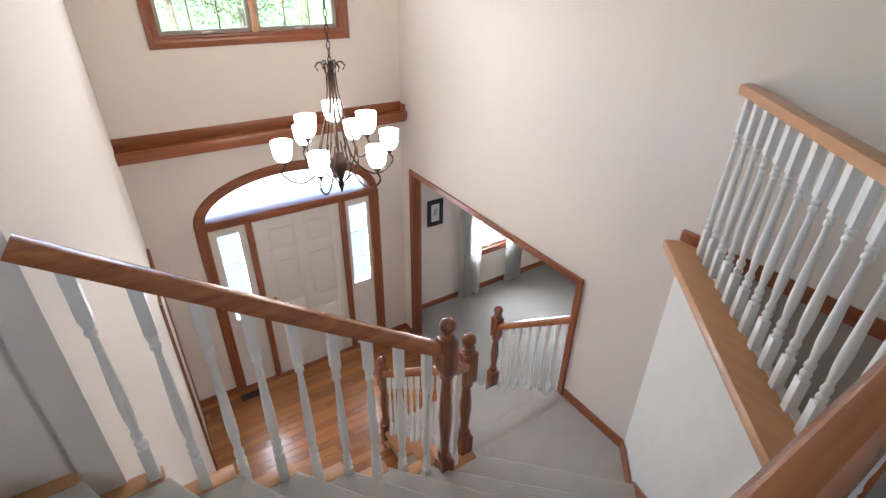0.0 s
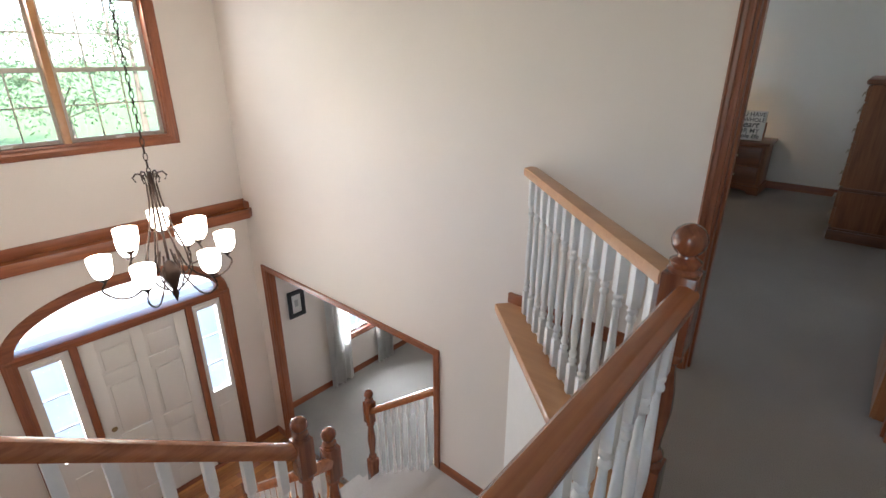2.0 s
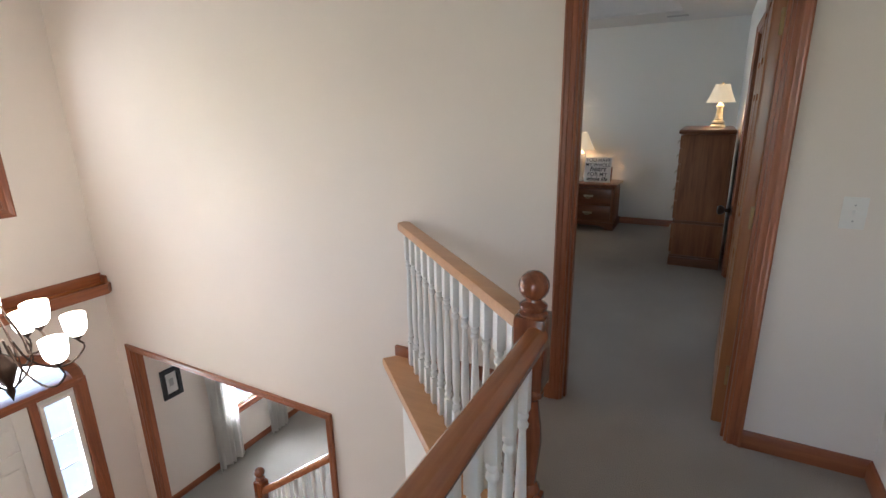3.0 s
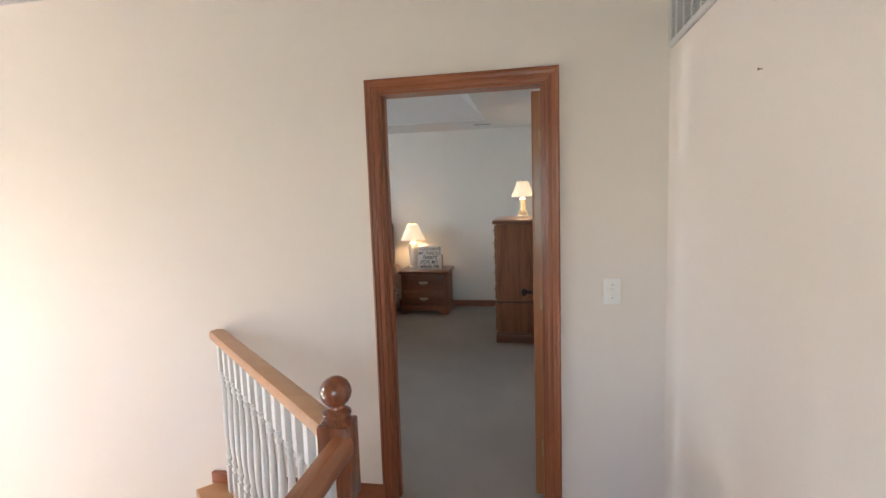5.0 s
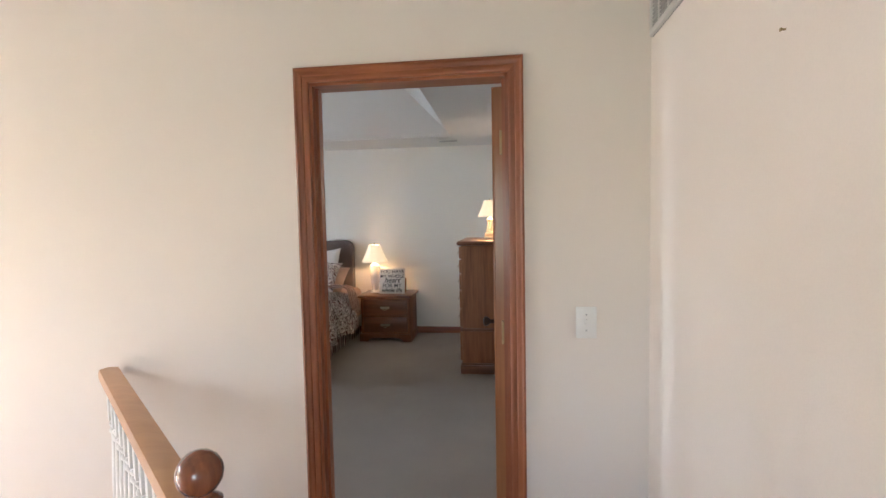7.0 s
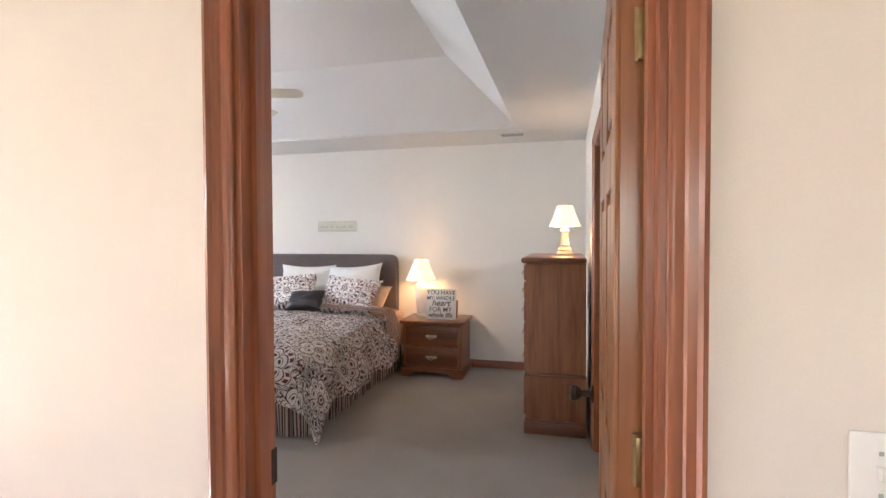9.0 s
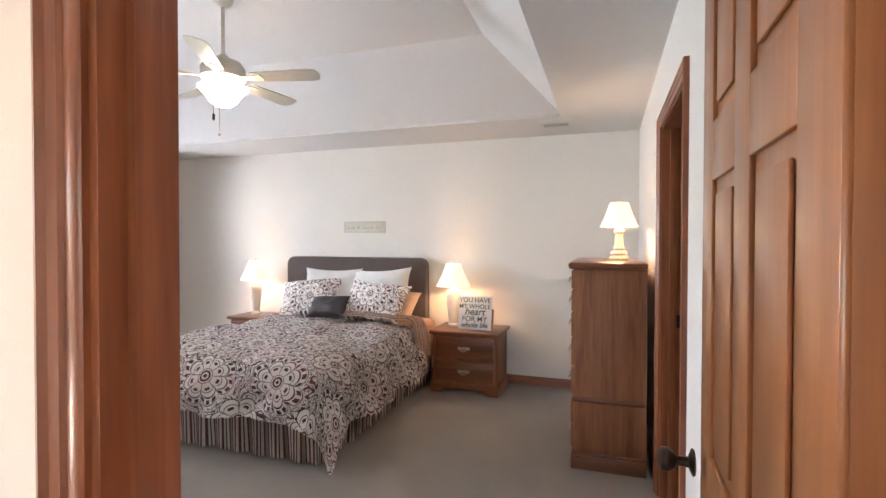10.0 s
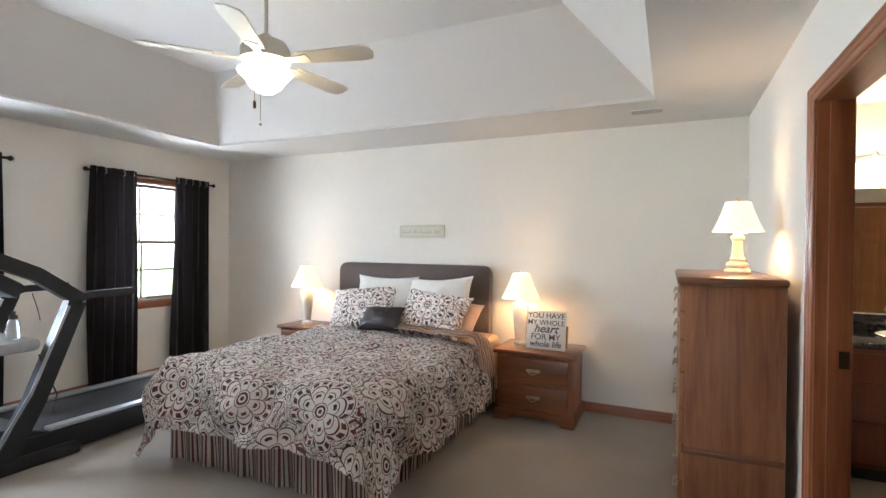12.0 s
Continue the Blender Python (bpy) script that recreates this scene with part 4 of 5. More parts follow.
# plant ledge over the entry
l_ = thing("plant_ledge", (XF, -1.3, -0.05), "long stained oak ledge above the front door", "shelf", "", "structure")
# top in the paler rail stain: light from the window put into its colour
part("ledge_top", prism([(XF, -2.58), (XF + 0.17, -2.58), (XF + 0.17, -0.06), (XF + 0.11, 0.0), (XF, 0.0)], -0.02, 0.01), RAILW, l_)
part("front_trim", sweep([(XF + 0.17, -2.58, -0.015), (XF + 0.17, -0.05, -0.015), (XF + 0.12, 0.0, -0.015)], [(0, -0.05), (0.014, -0.05), (0.022, -0.01), (0.024, 0.03), (0.018, 0.042), (0, 0.042)]), OAKY, l_)
part("back_trim", bx(XF, -2.58, 0.01, XF + 0.014, 0.0, 0.10, 0.004), OAKY, l_)
part("end_trim", bx(XF + 0.014, -0.014, 0.01, XF + 0.11, 0.0, 0.085, 0.004), OAKX, l_)

# ---- foyer things ----
def chandelier(cx, cy):
    zc = 0.765
    t = thing("chandelier", (cx, cy, ZC), "bronze two-tier chandelier with nine lit frosted glass shades", "chandelier")
    part("canopy", lathe([(0.065, 0), (0.06, -0.02), (0.02, -0.045), (0.006, -0.06)], (cx, cy, ZC), 16), BRONZE, t)
    ch = bmesh.new()
    k = 0
    z = ZC - 0.05
    while z > zc + 0.06:
        pts = []
        for i in range(9):
            a = 2 * math.pi * i / 8
            u, v = 0.011 * math.cos(a), 0.026 * math.sin(a)
            pts.append((cx + (u if k % 2 else 0), cy + (0 if k % 2 else u), z - 0.026 + v))
        sweep(pts, circle(0.003, 5), ch, up=(0, 1, 0.01) if k % 2 else (1, 0, 0.01))
        z -= 0.043
        k += 1
    part("chain", ch, BRONZE, t)
    part("column", lathe([(0.012, 0.06), (0.014, 0), (0.008, -0.02), (0.008, -0.5), (0.03, -0.52), (0.05, -0.56), (0.055, -0.60), (0.03, -0.66), (0.015, -0.70), (0.022, -0.73), (0.008, -0.77), (0.002, -0.79)][::-1], (cx, cy, zc), 16), BRONZE, t)
    for i in range(6):
        a = 2 * math.pi * (i + 0.25) / 6
        c, s = math.cos(a), math.sin(a)
        # cage bar from the crown, curling out at the top
        pts = [(0.075, 0.005), (0.088, 0.03), (0.07, 0.052), (0.045, 0.05), (0.03, 0.025), (0.026, -0.02), (0.032, -0.12), (0.055, -0.26), (0.095, -0.40), (0.125, -0.50), (0.125, -0.58), (0.08, -0.66), (0.04, -0.70)]
        part("cage_bar", tube([(cx + r * c, cy + r * s, zc + z) for r, z in pts], 0.0055, k=6), BRONZE, t)

    def lamp(a, r, zb, r0):
        c, s = math.cos(a), math.sin(a)
        pts = [(r0, zb + 0.08), (r0 + 0.05, zb - 0.06), (r * 0.62, zb - 0.15), (r * 0.86, zb - 0.145), (r * 1.03, zb - 0.095), (r * 1.06, zb - 0.06), (r, zb - 0.03), (r, zb)]
        fine = []
        for i in range(len(pts) - 1):
            p0, p1, p2, p3 = (pts[max(i - 1, 0)], pts[i], pts[i + 1], pts[min(i + 2, len(pts) - 1)])
            for j in range(3):
                f = j / 3
                fine.append(tuple(0.5 * ((2 * p1[n]) + (-p0[n] + p2[n]) * f + (2 * p0[n] - 5 * p1[n] + 4 * p2[n] - p3[n]) * f * f + (-p0[n] + 3 * p1[n] - 3 * p2[n] + p3[n]) * f ** 3) for n in (0, 1)))
        fine.append(pts[-1])
        arm = part("arm", tube([(cx + q * c, cy + q * s, z) for q, z in fine], 0.006, k=6), BRONZE, t)
        part("cup", lathe([(0.006, -0.03), (0.012, -0.02), (0.032, 0.0), (0.036, 0.012)], (cx + r * c, cy + r * s, zb), 12), BRONZE, arm)
        part("glass_shade", lathe([(0.034, 0.008), (0.050, 0.03), (0.058, 0.06), (0.062, 0.10), (0.064, 0.135), (0.061, 0.135), (0.055, 0.06), (0.03, 0.014)], (cx + r * c, cy + r * s, zb), 18, cap=False), BULBGLASS, arm, "lit frosted glass shade")
    for i in range(6):
        lamp(2 * math.pi * i / 6 + 0.35, 0.348, 0.235, 0.06)
    for i in range(3):
        lamp(2 * math.pi * i / 3 + 0.75, 0.21, 0.40, 0.07)
    return t


chandelier(-2.65, -1.32)


def cloth_grid(rows, cols, fn, uvfn=None, thick=0.0):
    """A cloth sheet from a function of (row, column) fractions."""
    bm = bmesh.new()
    uvl = bm.loops.layers.uv.new("cloth")
    vs = [[bm.verts.new(fn(i / (rows - 1), j / (cols - 1))) for j in range(cols)] for i in range(rows)]
    for i in range(rows - 1):
        for j in range(cols - 1):
            f = bm.faces.new((vs[i][j], vs[i][j + 1], vs[i + 1][j + 1], vs[i + 1][j]))
            for lp, (a, b) in zip(f.loops, ((i, j), (i, j + 1), (i + 1, j + 1), (i + 1, j))):
                lp[uvl].uv = uvfn(a / (rows - 1), b / (cols - 1)) if uvfn else (b / (cols - 1), a / (rows - 1))
    if thick:
        bmesh.ops.solidify(bm, geom=bm.faces[:], thickness=thick)
    return bm


def curtain_panel(x, y0, y1, z0, z1, folds, depth, seed):
    def fn(u, v):
        flare = 1 + 0.06 * (1 - u)
        y = (y0 + y1) / 2 + (v - 0.5) * (y1 - y0) * flare
        ph = v * folds * 2 * math.pi
        w = math.sin(ph + 0.6 * math.sin(3 * u + seed)) + 0.25 * math.sin(2.3 * ph + seed + 2 * u)
        return (x + depth * w * (0.75 + 0.25 * (1 - u)), y + 0.012 * math.sin(ph * 0.5 + 4 * u + seed), z0 + (z1 - z0) * u)
    return cloth_grid(14, folds * 10 + 1, fn, thick=0.004)


def curtain_set(name, x, spans, z0, z1, rod_y0, rod_y1, cloth, label, rings=True):
    for k, (y0, y1) in enumerate(spans):
        t = thing(name, (x, (y0 + y1) / 2, z0), label, "curtain", name + " pair")
        part("cloth", curtain_panel(x, y0, y1, z0, z1, 5, 0.035, k + y0), cloth, t)
        if rings:
            for i in range(5):
                gm = bmesh.new()
                yy = y0 + (y1 - y0) * (i + 0.5) / 5
                pts = [(x + 0.024 * math.cos(a), yy, z1 - 0.04 + 0.024 * math.sin(a)) for a in [2 * math.pi * q / 10 for q in range(11)]]
                part("grommet", sweep(pts, circle(0.004, 5), gm, up=(0, 1, 0.001)), SILVER, t)
    r = thing("curtain_rod", (x, rod_y0, z1 - 0.04), "dark metal curtain rod with ball finials", "curtain rod")
    part("rod", tube([(x, rod_y0, z1 - 0.04), (x, rod_y1, z1 - 0.04)], 0.011), BRONZE, r)
    for yy in (rod_y0, rod_y1):
        part("finial", lathe([(0.004, -0.022), (0.018, -0.012), (0.022, 0), (0.018, 0.012), (0.004, 0.022)], (x, yy, z1 - 0.04), 12), BRONZE, r)
        yb = yy + (0.05 if yy == rod_y0 else -0.05)
        part("bracket", boxes((x - 0.085, yb - 0.006, z1 - 0.05, x, yb + 0.006, z1 - 0.035)), BRONZE, r)


curtain_set("living_room_curtain", -4.41, [(0.93, 1.31), (1.80, 2.1)], ZL + 0.02, -0.72, 0.85, 2.2, SHEER, "white floor-length living room curtain", rings=False)
# framed print in the living room
p = thing("framed_print", (-4.5, 0.585, -1.43), "small framed print in a wide dark frame", "picture")
part("frame", boxes((-4.498, 0.47, -1.61, -4.47, 0.52, -1.25), (-4.498, 0.65, -1.61, -4.47, 0.70, -1.25), (-4.498, 0.52, -1.61, -4.47, 0.65, -1.555), (-4.498, 0.52, -1.305, -4.47, 0.65, -1.25), bev=0.006), BLACK, p)
mt = part("mount", bx(-4.497, 0.52, -1.555, -4.488, 0.65, -1.305), PAPER, p)
part("print", bx(-4.488, 0.56, -1.47, -4.486, 0.61, -1.38), GRILLEDARK, p)
# floor register
r = thing("floor_register", (-4.14, -2.02, ZL), "dark metal floor register by the front door", "vent")
part("plate", bx(-4.19, -2.17, ZL - 0.002, -4.09, -1.87, ZL + 0.004, 0.001), BRONZE, r)
for i in range(9):
    part("slat", bx(-4.175, -2.155 + i * 0.032, ZL + 0.003, -4.105, -2.147 + i * 0.032, ZL + 0.008), BLACK, r)


# ---- hall things ----
s = thing("light_switch", (1.106, 0.0, 1.09), "white toggle light switch on the hall wall", "light switch")
part("plate", bx(1.068, -0.007, 1.03, 1.144, 0.0, 1.15, 0.003), PLASTIC, s)
part("toggle", bx(1.101, -0.02, 1.083, 1.111, -0.006, 1.103, 0.002), PLASTIC, s)
for zz in (1.06, 1.12):
    part("screw", bx(1.103, -0.0085, zz - 0.003, 1.109, -0.006, zz + 0.003, 0.001), GRILLEDARK, s)
v = thing("return_air_grille", (XR, -0.42, 2.22), "white return air grille high on the hall wall", "vent")
GY0, GY1, GZ0, GZ1 = -0.80, -0.025, 2.115, 2.32
part("backing", bx(XR - 0.003, GY0, GZ0, XR, GY1, GZ1), GRILLEDARK, v)
part("frame", boxes((XR - 0.014, GY0, GZ0, XR - 0.002, GY1, GZ0 + 0.022), (XR - 0.014, GY0, GZ1 - 0.022, XR - 0.002, GY1, GZ1), (XR - 0.014, GY0, GZ0 + 0.022, XR - 0.002, GY0 + 0.022, GZ1 - 0.022), (XR - 0.014, GY1 - 0.022, GZ0 + 0.022, XR - 0.002, GY1, GZ1 - 0.022), bev=0.002), GRILLE, v)
for i in range(1, 8):
    yy = GY0 + (GY1 - GY0) * i / 8
    part("bar", bx(XR - 0.013, yy - 0.005, GZ0 + 0.02, XR - 0.003, yy + 0.005, GZ1 - 0.02), GRILLE, v)
slm = bmesh.new()
for i in range(12):
    z_ = GZ0 + 0.028 + i * 0.0132
    box(slm, XR - 0.010, GY0 + 0.02, z_, XR - 0.004, GY1 - 0.02, z_ + 0.006)
part("slat", slm, GRILLEDARK, v)
n_ = thing("picture_nail", (XR, -0.856, 1.83), "small bare picture nail in the hall wall", "nail")
part("shank", bx(XR - 0.008, -0.8575, 1.8285, XR, -0.8545, 1.8315), BRASS, n_)
part("head", bx(XR - 0.010, -0.859, 1.827, XR - 0.008, -0.853, 1.833), BRASS, n_)


# ---- bedroom: bed ----
BX0, BX1, BY0, BY1, BT = -2.64, -1.10, 2.24, 4.30, 0.60
bed = thing("bed", (-1.87, 3.2, 0.0), "queen bed with charcoal upholstered headboard and striped skirt", "bed")
hb = bx(-2.86, 4.32, 0.08, -1.18, 4.43, 1.235, 0.0)
ed = [e_ for e_ in hb.edges if abs(e_.verts[0].co.z - e_.verts[1].co.z) < 0.01 and abs(e_.verts[0].co.x - e_.verts[1].co.x) < 0.01 and e_.verts[0].co.z > 1]
bmesh.ops.bevel(hb, geom=ed, offset=0.09, segments=6, profile=0.5, affect="EDGES")
bmesh.ops.bevel(hb, geom=hb.edges[:], offset=0.014, segments=3, profile=0.5, affect="EDGES")
part("headboard", hb, HEADB, bed, "charcoal upholstered headboard")
part("mattress", bx(BX0 + 0.02, BY0 + 0.02, 0.33, BX1 - 0.02, 4.31, BT - 0.03, 0.05), PEACH, bed, "mattress with peach sheet")
part("box_spring", bx(BX0 + 0.03, BY0 + 0.03, 0.14, BX1 - 0.03, 4.30, 0.335, 0.02), PILLOWW, bed)
for fx in (BX0 + 0.12, BX1 - 0.12):
    for fy in (BY0 + 0.15, 4.2):
        part("leg", lathe([(0.022, 0), (0.026, 0.02), (0.028, 0.145)], (fx, fy, 0), 10), BLACK, bed)
path_len = [(BX0, 4.28), (BX0, BY0), (BX1, BY0), (BX1, 4.28)]
segs = [math.dist(a, b) for a, b in zip(path_len, path_len[1:])]
tot = sum(segs)


def skirt(u, v):
    d = v * tot
    for (a, b), ln in zip(zip(path_len, path_len[1:]), segs):
        if d <= ln + 1e-6:
            break
        d -= ln
    f = d / ln
    x, y = a[0] + (b[0] - a[0]) * f, a[1] + (b[1] - a[1]) * f
    nx, ny = (b[1] - a[1]) / ln, -(b[0] - a[0]) / ln
    s_ = v * tot
    w = (0.012 * math.sin(s_ * 42) + 0.008 * math.sin(s_ * 23 + 1)) * (1.2 - u) + 0.012 * (1 - u)
    return (x - nx * w, y - ny * w, 0.012 + 0.36 * u)


part("bed_skirt", cloth_grid(6, 420, skirt, lambda u, v: (v * tot, u * 0.36), 0.003), STRIPE, bed, "striped pleated bed skirt")


def duvet(u, v):
    """Draped over the mattress: a long run beyond an edge hangs down, corners hang lowest."""
    x_ = BX0 - 0.54 + (BX1 - BX0 + 1.02) * v
    y_ = BY0 - 0.42 + (3.78 - BY0 + 0.42) * u
    bulge = 0.045 * (noise.noise(Vector((x_ * 2.6, y_ * 2.6, 0.3))) + 0.5 * noise.noise(Vector((x_ * 7, y_ * 7, 2.0))))
    seam = 0.012 * (abs(math.sin(x_ * 5.4)) ** 0.4 * abs(math.sin(y_ * 4.3)) ** 0.4)
    lx, rx, fy = max(0, BX0 - x_), max(0, x_ - BX1), max(0, BY0 - y_)
    sx, sy = max(lx, rx), fy
    drop = math.hypot(sx, sy)
    hang = (sx ** 1.5 + sy ** 1.5) ** (1 / 1.5)
    r = 0.12
    out = r * (1 - math.exp(-drop / r)) * 0.9 + 0.12 * drop
    wv = 0.03 * math.sin((x_ + y_) * 9 + 1.3) * min(1, drop * 4) + 0.02 * math.sin((x_ - y_) * 17) * min(1, drop * 4)
    px = min(max(x_, BX0), BX1)
    py = max(y_, BY0)
    if drop > 1e-6:
        dx, dy = ((-lx or rx) / drop, -sy / drop)
        px += dx * (out + wv)
        py += dy * (out + wv)
    z = BT + 0.045 + bulge * (1 if drop < 0.05 else 0.4) + seam - max(0, hang - 0.045 + 0.045 * math.exp(-hang / 0.045)) * 0.96
    return (px, py, max(z, 0.035))


part("duvet", cloth_grid(76, 84, duvet, lambda u, v: (v * 2.56, u * 1.96), 0.022), PRINT, bed, "ivory duvet printed with plum medallions")


def fold(u, v):
    # turned-back lining at the pillow end, falling over the side
    x_ = -2.0 + 1.22 * v
    y_ = 3.68 + 0.26 * u
    over = max(0, x_ - BX1 - 0.06)
    wrinkle = 0.02 * noise.noise(Vector((x_ * 8, y_ * 9, 5)))
    z = BT + 0.115 + 0.02 * math.sin(u * math.pi) + wrinkle - over * 1.25
    return (min(x_, BX1 + 0.09) + 0.3 * over + wrinkle * 1.5 * min(1, over * 8), y_ - 0.16 * v, z)


part("duvet_fold", cloth_grid(14, 40, fold, lambda u, v: (u * 0.26, v), 0.02), STRIPEFOLD, bed, "striped turned-back duvet edge")


def sheet(u, v):
    # loose sheet beside the pillows, hanging down the mattress side
    x_ = BX1 - 0.35 + 0.66 * v
    y_ = 3.74 + 0.54 * u
    over = max(0, x_ - BX1)
    ripple = 0.018 * math.sin(y_ * 21 + 2 * v) + 0.02 * noise.noise(Vector((x_ * 6, y_ * 7, 9)))
    return (min(x_, BX1 + 0.03) + 0.12 * over + ripple * min(1, over * 8), y_, BT + 0.025 + ripple * 0.4 - over * 1.05)


part("sheet", cloth_grid(26, 24, sheet, None, 0.006), PEACH, bed, "rumpled peach cotton sheet")


def pillow(name, c, w, h, t, tilt, yaw, material, label, flange=0.0, roll=0.0):
    bm = bmesh.new()
    uvl = bm.loops.layers.uv.new("cloth")
    n = 16
    for side in (1, -1):
        g_ = []
        for i in range(n + 1):
            row = []
            for j in range(n + 1):
                a, b = -1 + 2 * i / n, -1 + 2 * j / n
                edge = max(0.0, 1 - abs(a) ** 2.5) * max(0.0, 1 - abs(b) ** 2.5)
                pinch = 1 - 0.13 * (1 - a * a) * abs(b) ** 4 - 0.0
                pinch2 = 1 - 0.11 * (1 - b * b) * abs(a) ** 4
                zz = side * t / 2 * edge ** 0.5 * (1 + 0.3 * noise.noise(Vector((a * 2.3 + c[0] * 5, b * 2.3, side + c[1]))) + 0.12 * noise.noise(Vector((a * 6 + c[0] * 9, b * 5, side))))
                row.append(bm.verts.new((a * w / 2 * pinch2, zz, b * h / 2 * pinch)))
            g_.append(row)
        for i in range(n):
            for j in range(n):
                f = bm.faces.new((g_[i][j], g_[i + 1][j], g_[i + 1][j + 1], g_[i][j + 1]))
                for lp in f.loops:
                    lp[uvl].uv = (lp.vert.co.x + c[0] * 3, lp.vert.co.z + c[1] * 2)
    bmesh.ops.remove_doubles(bm, verts=bm.verts, dist=0.0005)
    ob = new(name, finish(name, bm, material))
    ob.matrix_world = pose(*c, 0, 0, yaw) @ pose(0, 0, 0, -tilt, roll, 0)
    return tagged(ob, label, "pillow", "pillows on the bed")


pillow("pillow", (-2.21, 4.20, 0.90), 0.68, 0.45, 0.22, 14, 2, PILLOWW, "white cotton pillow against the headboard")
pillow("pillow", (-1.62, 4.17, 0.90), 0.68, 0.47, 0.22, 16, -3, PILLOWW, "white cotton pillow against the headboard", roll=-4)
pillow("pillow_sham", (-2.33, 3.99, 0.81), 0.68, 0.47, 0.23, 34, 10, PRINT, "plum medallion print pillow sham", roll=-6)
pillow("pillow_sham", (-1.58, 3.95, 0.80), 0.68, 0.47, 0.23, 32, -6, PRINT, "plum medallion print pillow sham", roll=5)
pillow("pillow", (-1.42, 4.08, 0.78), 0.50, 0.36, 0.16, 28, -14, PEACH, "peach cotton pillow behind the sham", roll=8)
pillow("accent_pillow", (-1.97, 3.74, 0.775), 0.42, 0.25, 0.13, 42, 0, SATIN, "small black satin accent pillow", roll=-3)


# ---- nightstands, chest, lamps ----
def bail_pull(c, axis, out, parent, w=0.085):
    """A bail pull with its back plate, on a face across the given axis."""
    def P(u, o, z):
        return (c[0] + u, c[1] + out * o, c[2] + z) if axis == "y" else (c[0] + out * o, c[1] + u, c[2] + z)
    bm = bmesh.new()
    for u in (-w / 2, w / 2):
        lathe_pts = [P(u, 0.0, 0), P(u, 0.012, 0), P(u, 0.02, 0)]
        tube(lathe_pts, 0.007, bm)
    pts = [P(-w / 2 + w * i / 10, 0.018 + 0.006 * math.sin(math.pi * i / 10), -0.024 * math.sin(math.pi * i / 10)) for i in range(11)]
    tube(pts, 0.0035, bm, 6)
    a, b = P(-w * 0.68, 0.0, -0.012), P(w * 0.68, 0.004, 0.014)
    box(bm, min(a[0], b[0]), min(a[1], b[1]), a[2], max(a[0], b[0]), max(a[1], b[1]), b[2], 0.0015)
    return part("pull", bm, PULL, parent, "antique metal bail pull")


def nightstand(x0, x1, y0, y1, h, label):
    t = thing("nightstand", ((x0 + x1) / 2, (y0 + y1) / 2, 0), label, "nightstand", "nightstands by the bed")
    part("body", boxes((x0 + 0.02, y0 + 0.02, 0.085, x1 - 0.02, y1, h - 0.035), bev=0.004), CHESTW, t)
    part("top", bx(x0 - 0.012, y0 - 0.012, h - 0.035, x1 + 0.012, y1 + 0.002, h, 0.01), CHESTH, t)
    # bracket base with an arched cut in front
    prof = [(x0, 0), (x0 + 0.1, 0), (x0 + 0.13, 0.035), (x0 + 0.2, 0.05), ((x0 + x1) / 2, 0.045), (x1 - 0.2, 0.05), (x1 - 0.13, 0.035), (x1 - 0.1, 0), (x1, 0), (x1, 0.095), (x0, 0.095)]
    bm = bmesh.new()
    a = [bm.verts.new((x, y0, z)) for x, z in prof]
    b = [bm.verts.new((x, y0 + 0.025, z)) for x, z in prof]
    bm.faces.new(a)
    bm.faces.new(b[::-1])
    for i in range(len(prof)):
        bm.faces.new((a[i], a[(i + 1) % len(prof)], b[(i + 1) % len(prof)], b[i]))
    part("base", bm, CHESTH, t)
    for xx in (x0, x1 - 0.025):
        part("base_side", bx(xx, y0 + 0.025, 0.0, xx + 0.025, y1, 0.095, 0.003), CHESTW, t)
    zs = [(0.115, 0.30), (0.32, h - 0.055)]
    for z0, z1 in zs:
        d_ = part("drawer", bx(x0 + 0.05, y0 + 0.004, z0, x1 - 0.05, y0 + 0.03, z1, 0.008), CHESTH, t)
        bail_pull(((x0 + x1) / 2, y0 + 0.004, (z0 + z1) / 2), "y", -1, d_)
    return t


nightstand(-0.99, -0.34, 3.93, 4.42, 0.575, "brown oak two-drawer nightstand beside the bed")
nightstand(-3.40, -2.89, 4.0, 4.42, 0.575, "brown oak two-drawer nightstand near the window")


def chest():
    x0, x1, y0, y1, h = 0.37, 0.805, 2.74, 3.66, 1.28
    t = thing("chest_of_drawers", (0.6, 3.2, 0), "tall brown oak chest of drawers beside the bathroom door", "dresser")
    part("body", bx(x0 + 0.02, y0 + 0.012, 0.09, x1, y1 - 0.012, h - 0.04, 0.004), CHESTW, t)
    part("waist_moulding", bx(x0 + 0.004, y0 + 0.002, 0.415, x1, y1 - 0.002, 0.445, 0.008), CHESTH, t)
    part("top", bx(x0 - 0.02, y0 - 0.018, h - 0.042, x1 + 0.004, y1 + 0.018, h, 0.016), CHESTH, t)
    part("plinth", bx(x0, y0 - 0.006, 0.0, x1 + 0.002, y1 + 0.006, 0.085, 0.006), CHESTH, t)
    part("plinth_moulding", bx(x0 + 0.006, y0, 0.085, x1, y1, 0.105, 0.007), CHESTH, t)
    zs = [(0.12, 0.26), (0.27, 0.41), (0.45, 0.62), (0.63, 0.80), (0.81, 0.96), (0.97, 1.10), (1.11, 1.225)]
    for z0, z1 in zs:
        d_ = part("drawer", bx(x0 - 0.004, y0 + 0.04, z0, x0 + 0.03, y1 - 0.04, z1, 0.008), CHESTW, t)
        for yy in (y0 + 0.2, y1 - 0.2):
            bail_pull((x0 - 0.004, yy, (z0 + z1) / 2), "x", -1, d_)


chest()


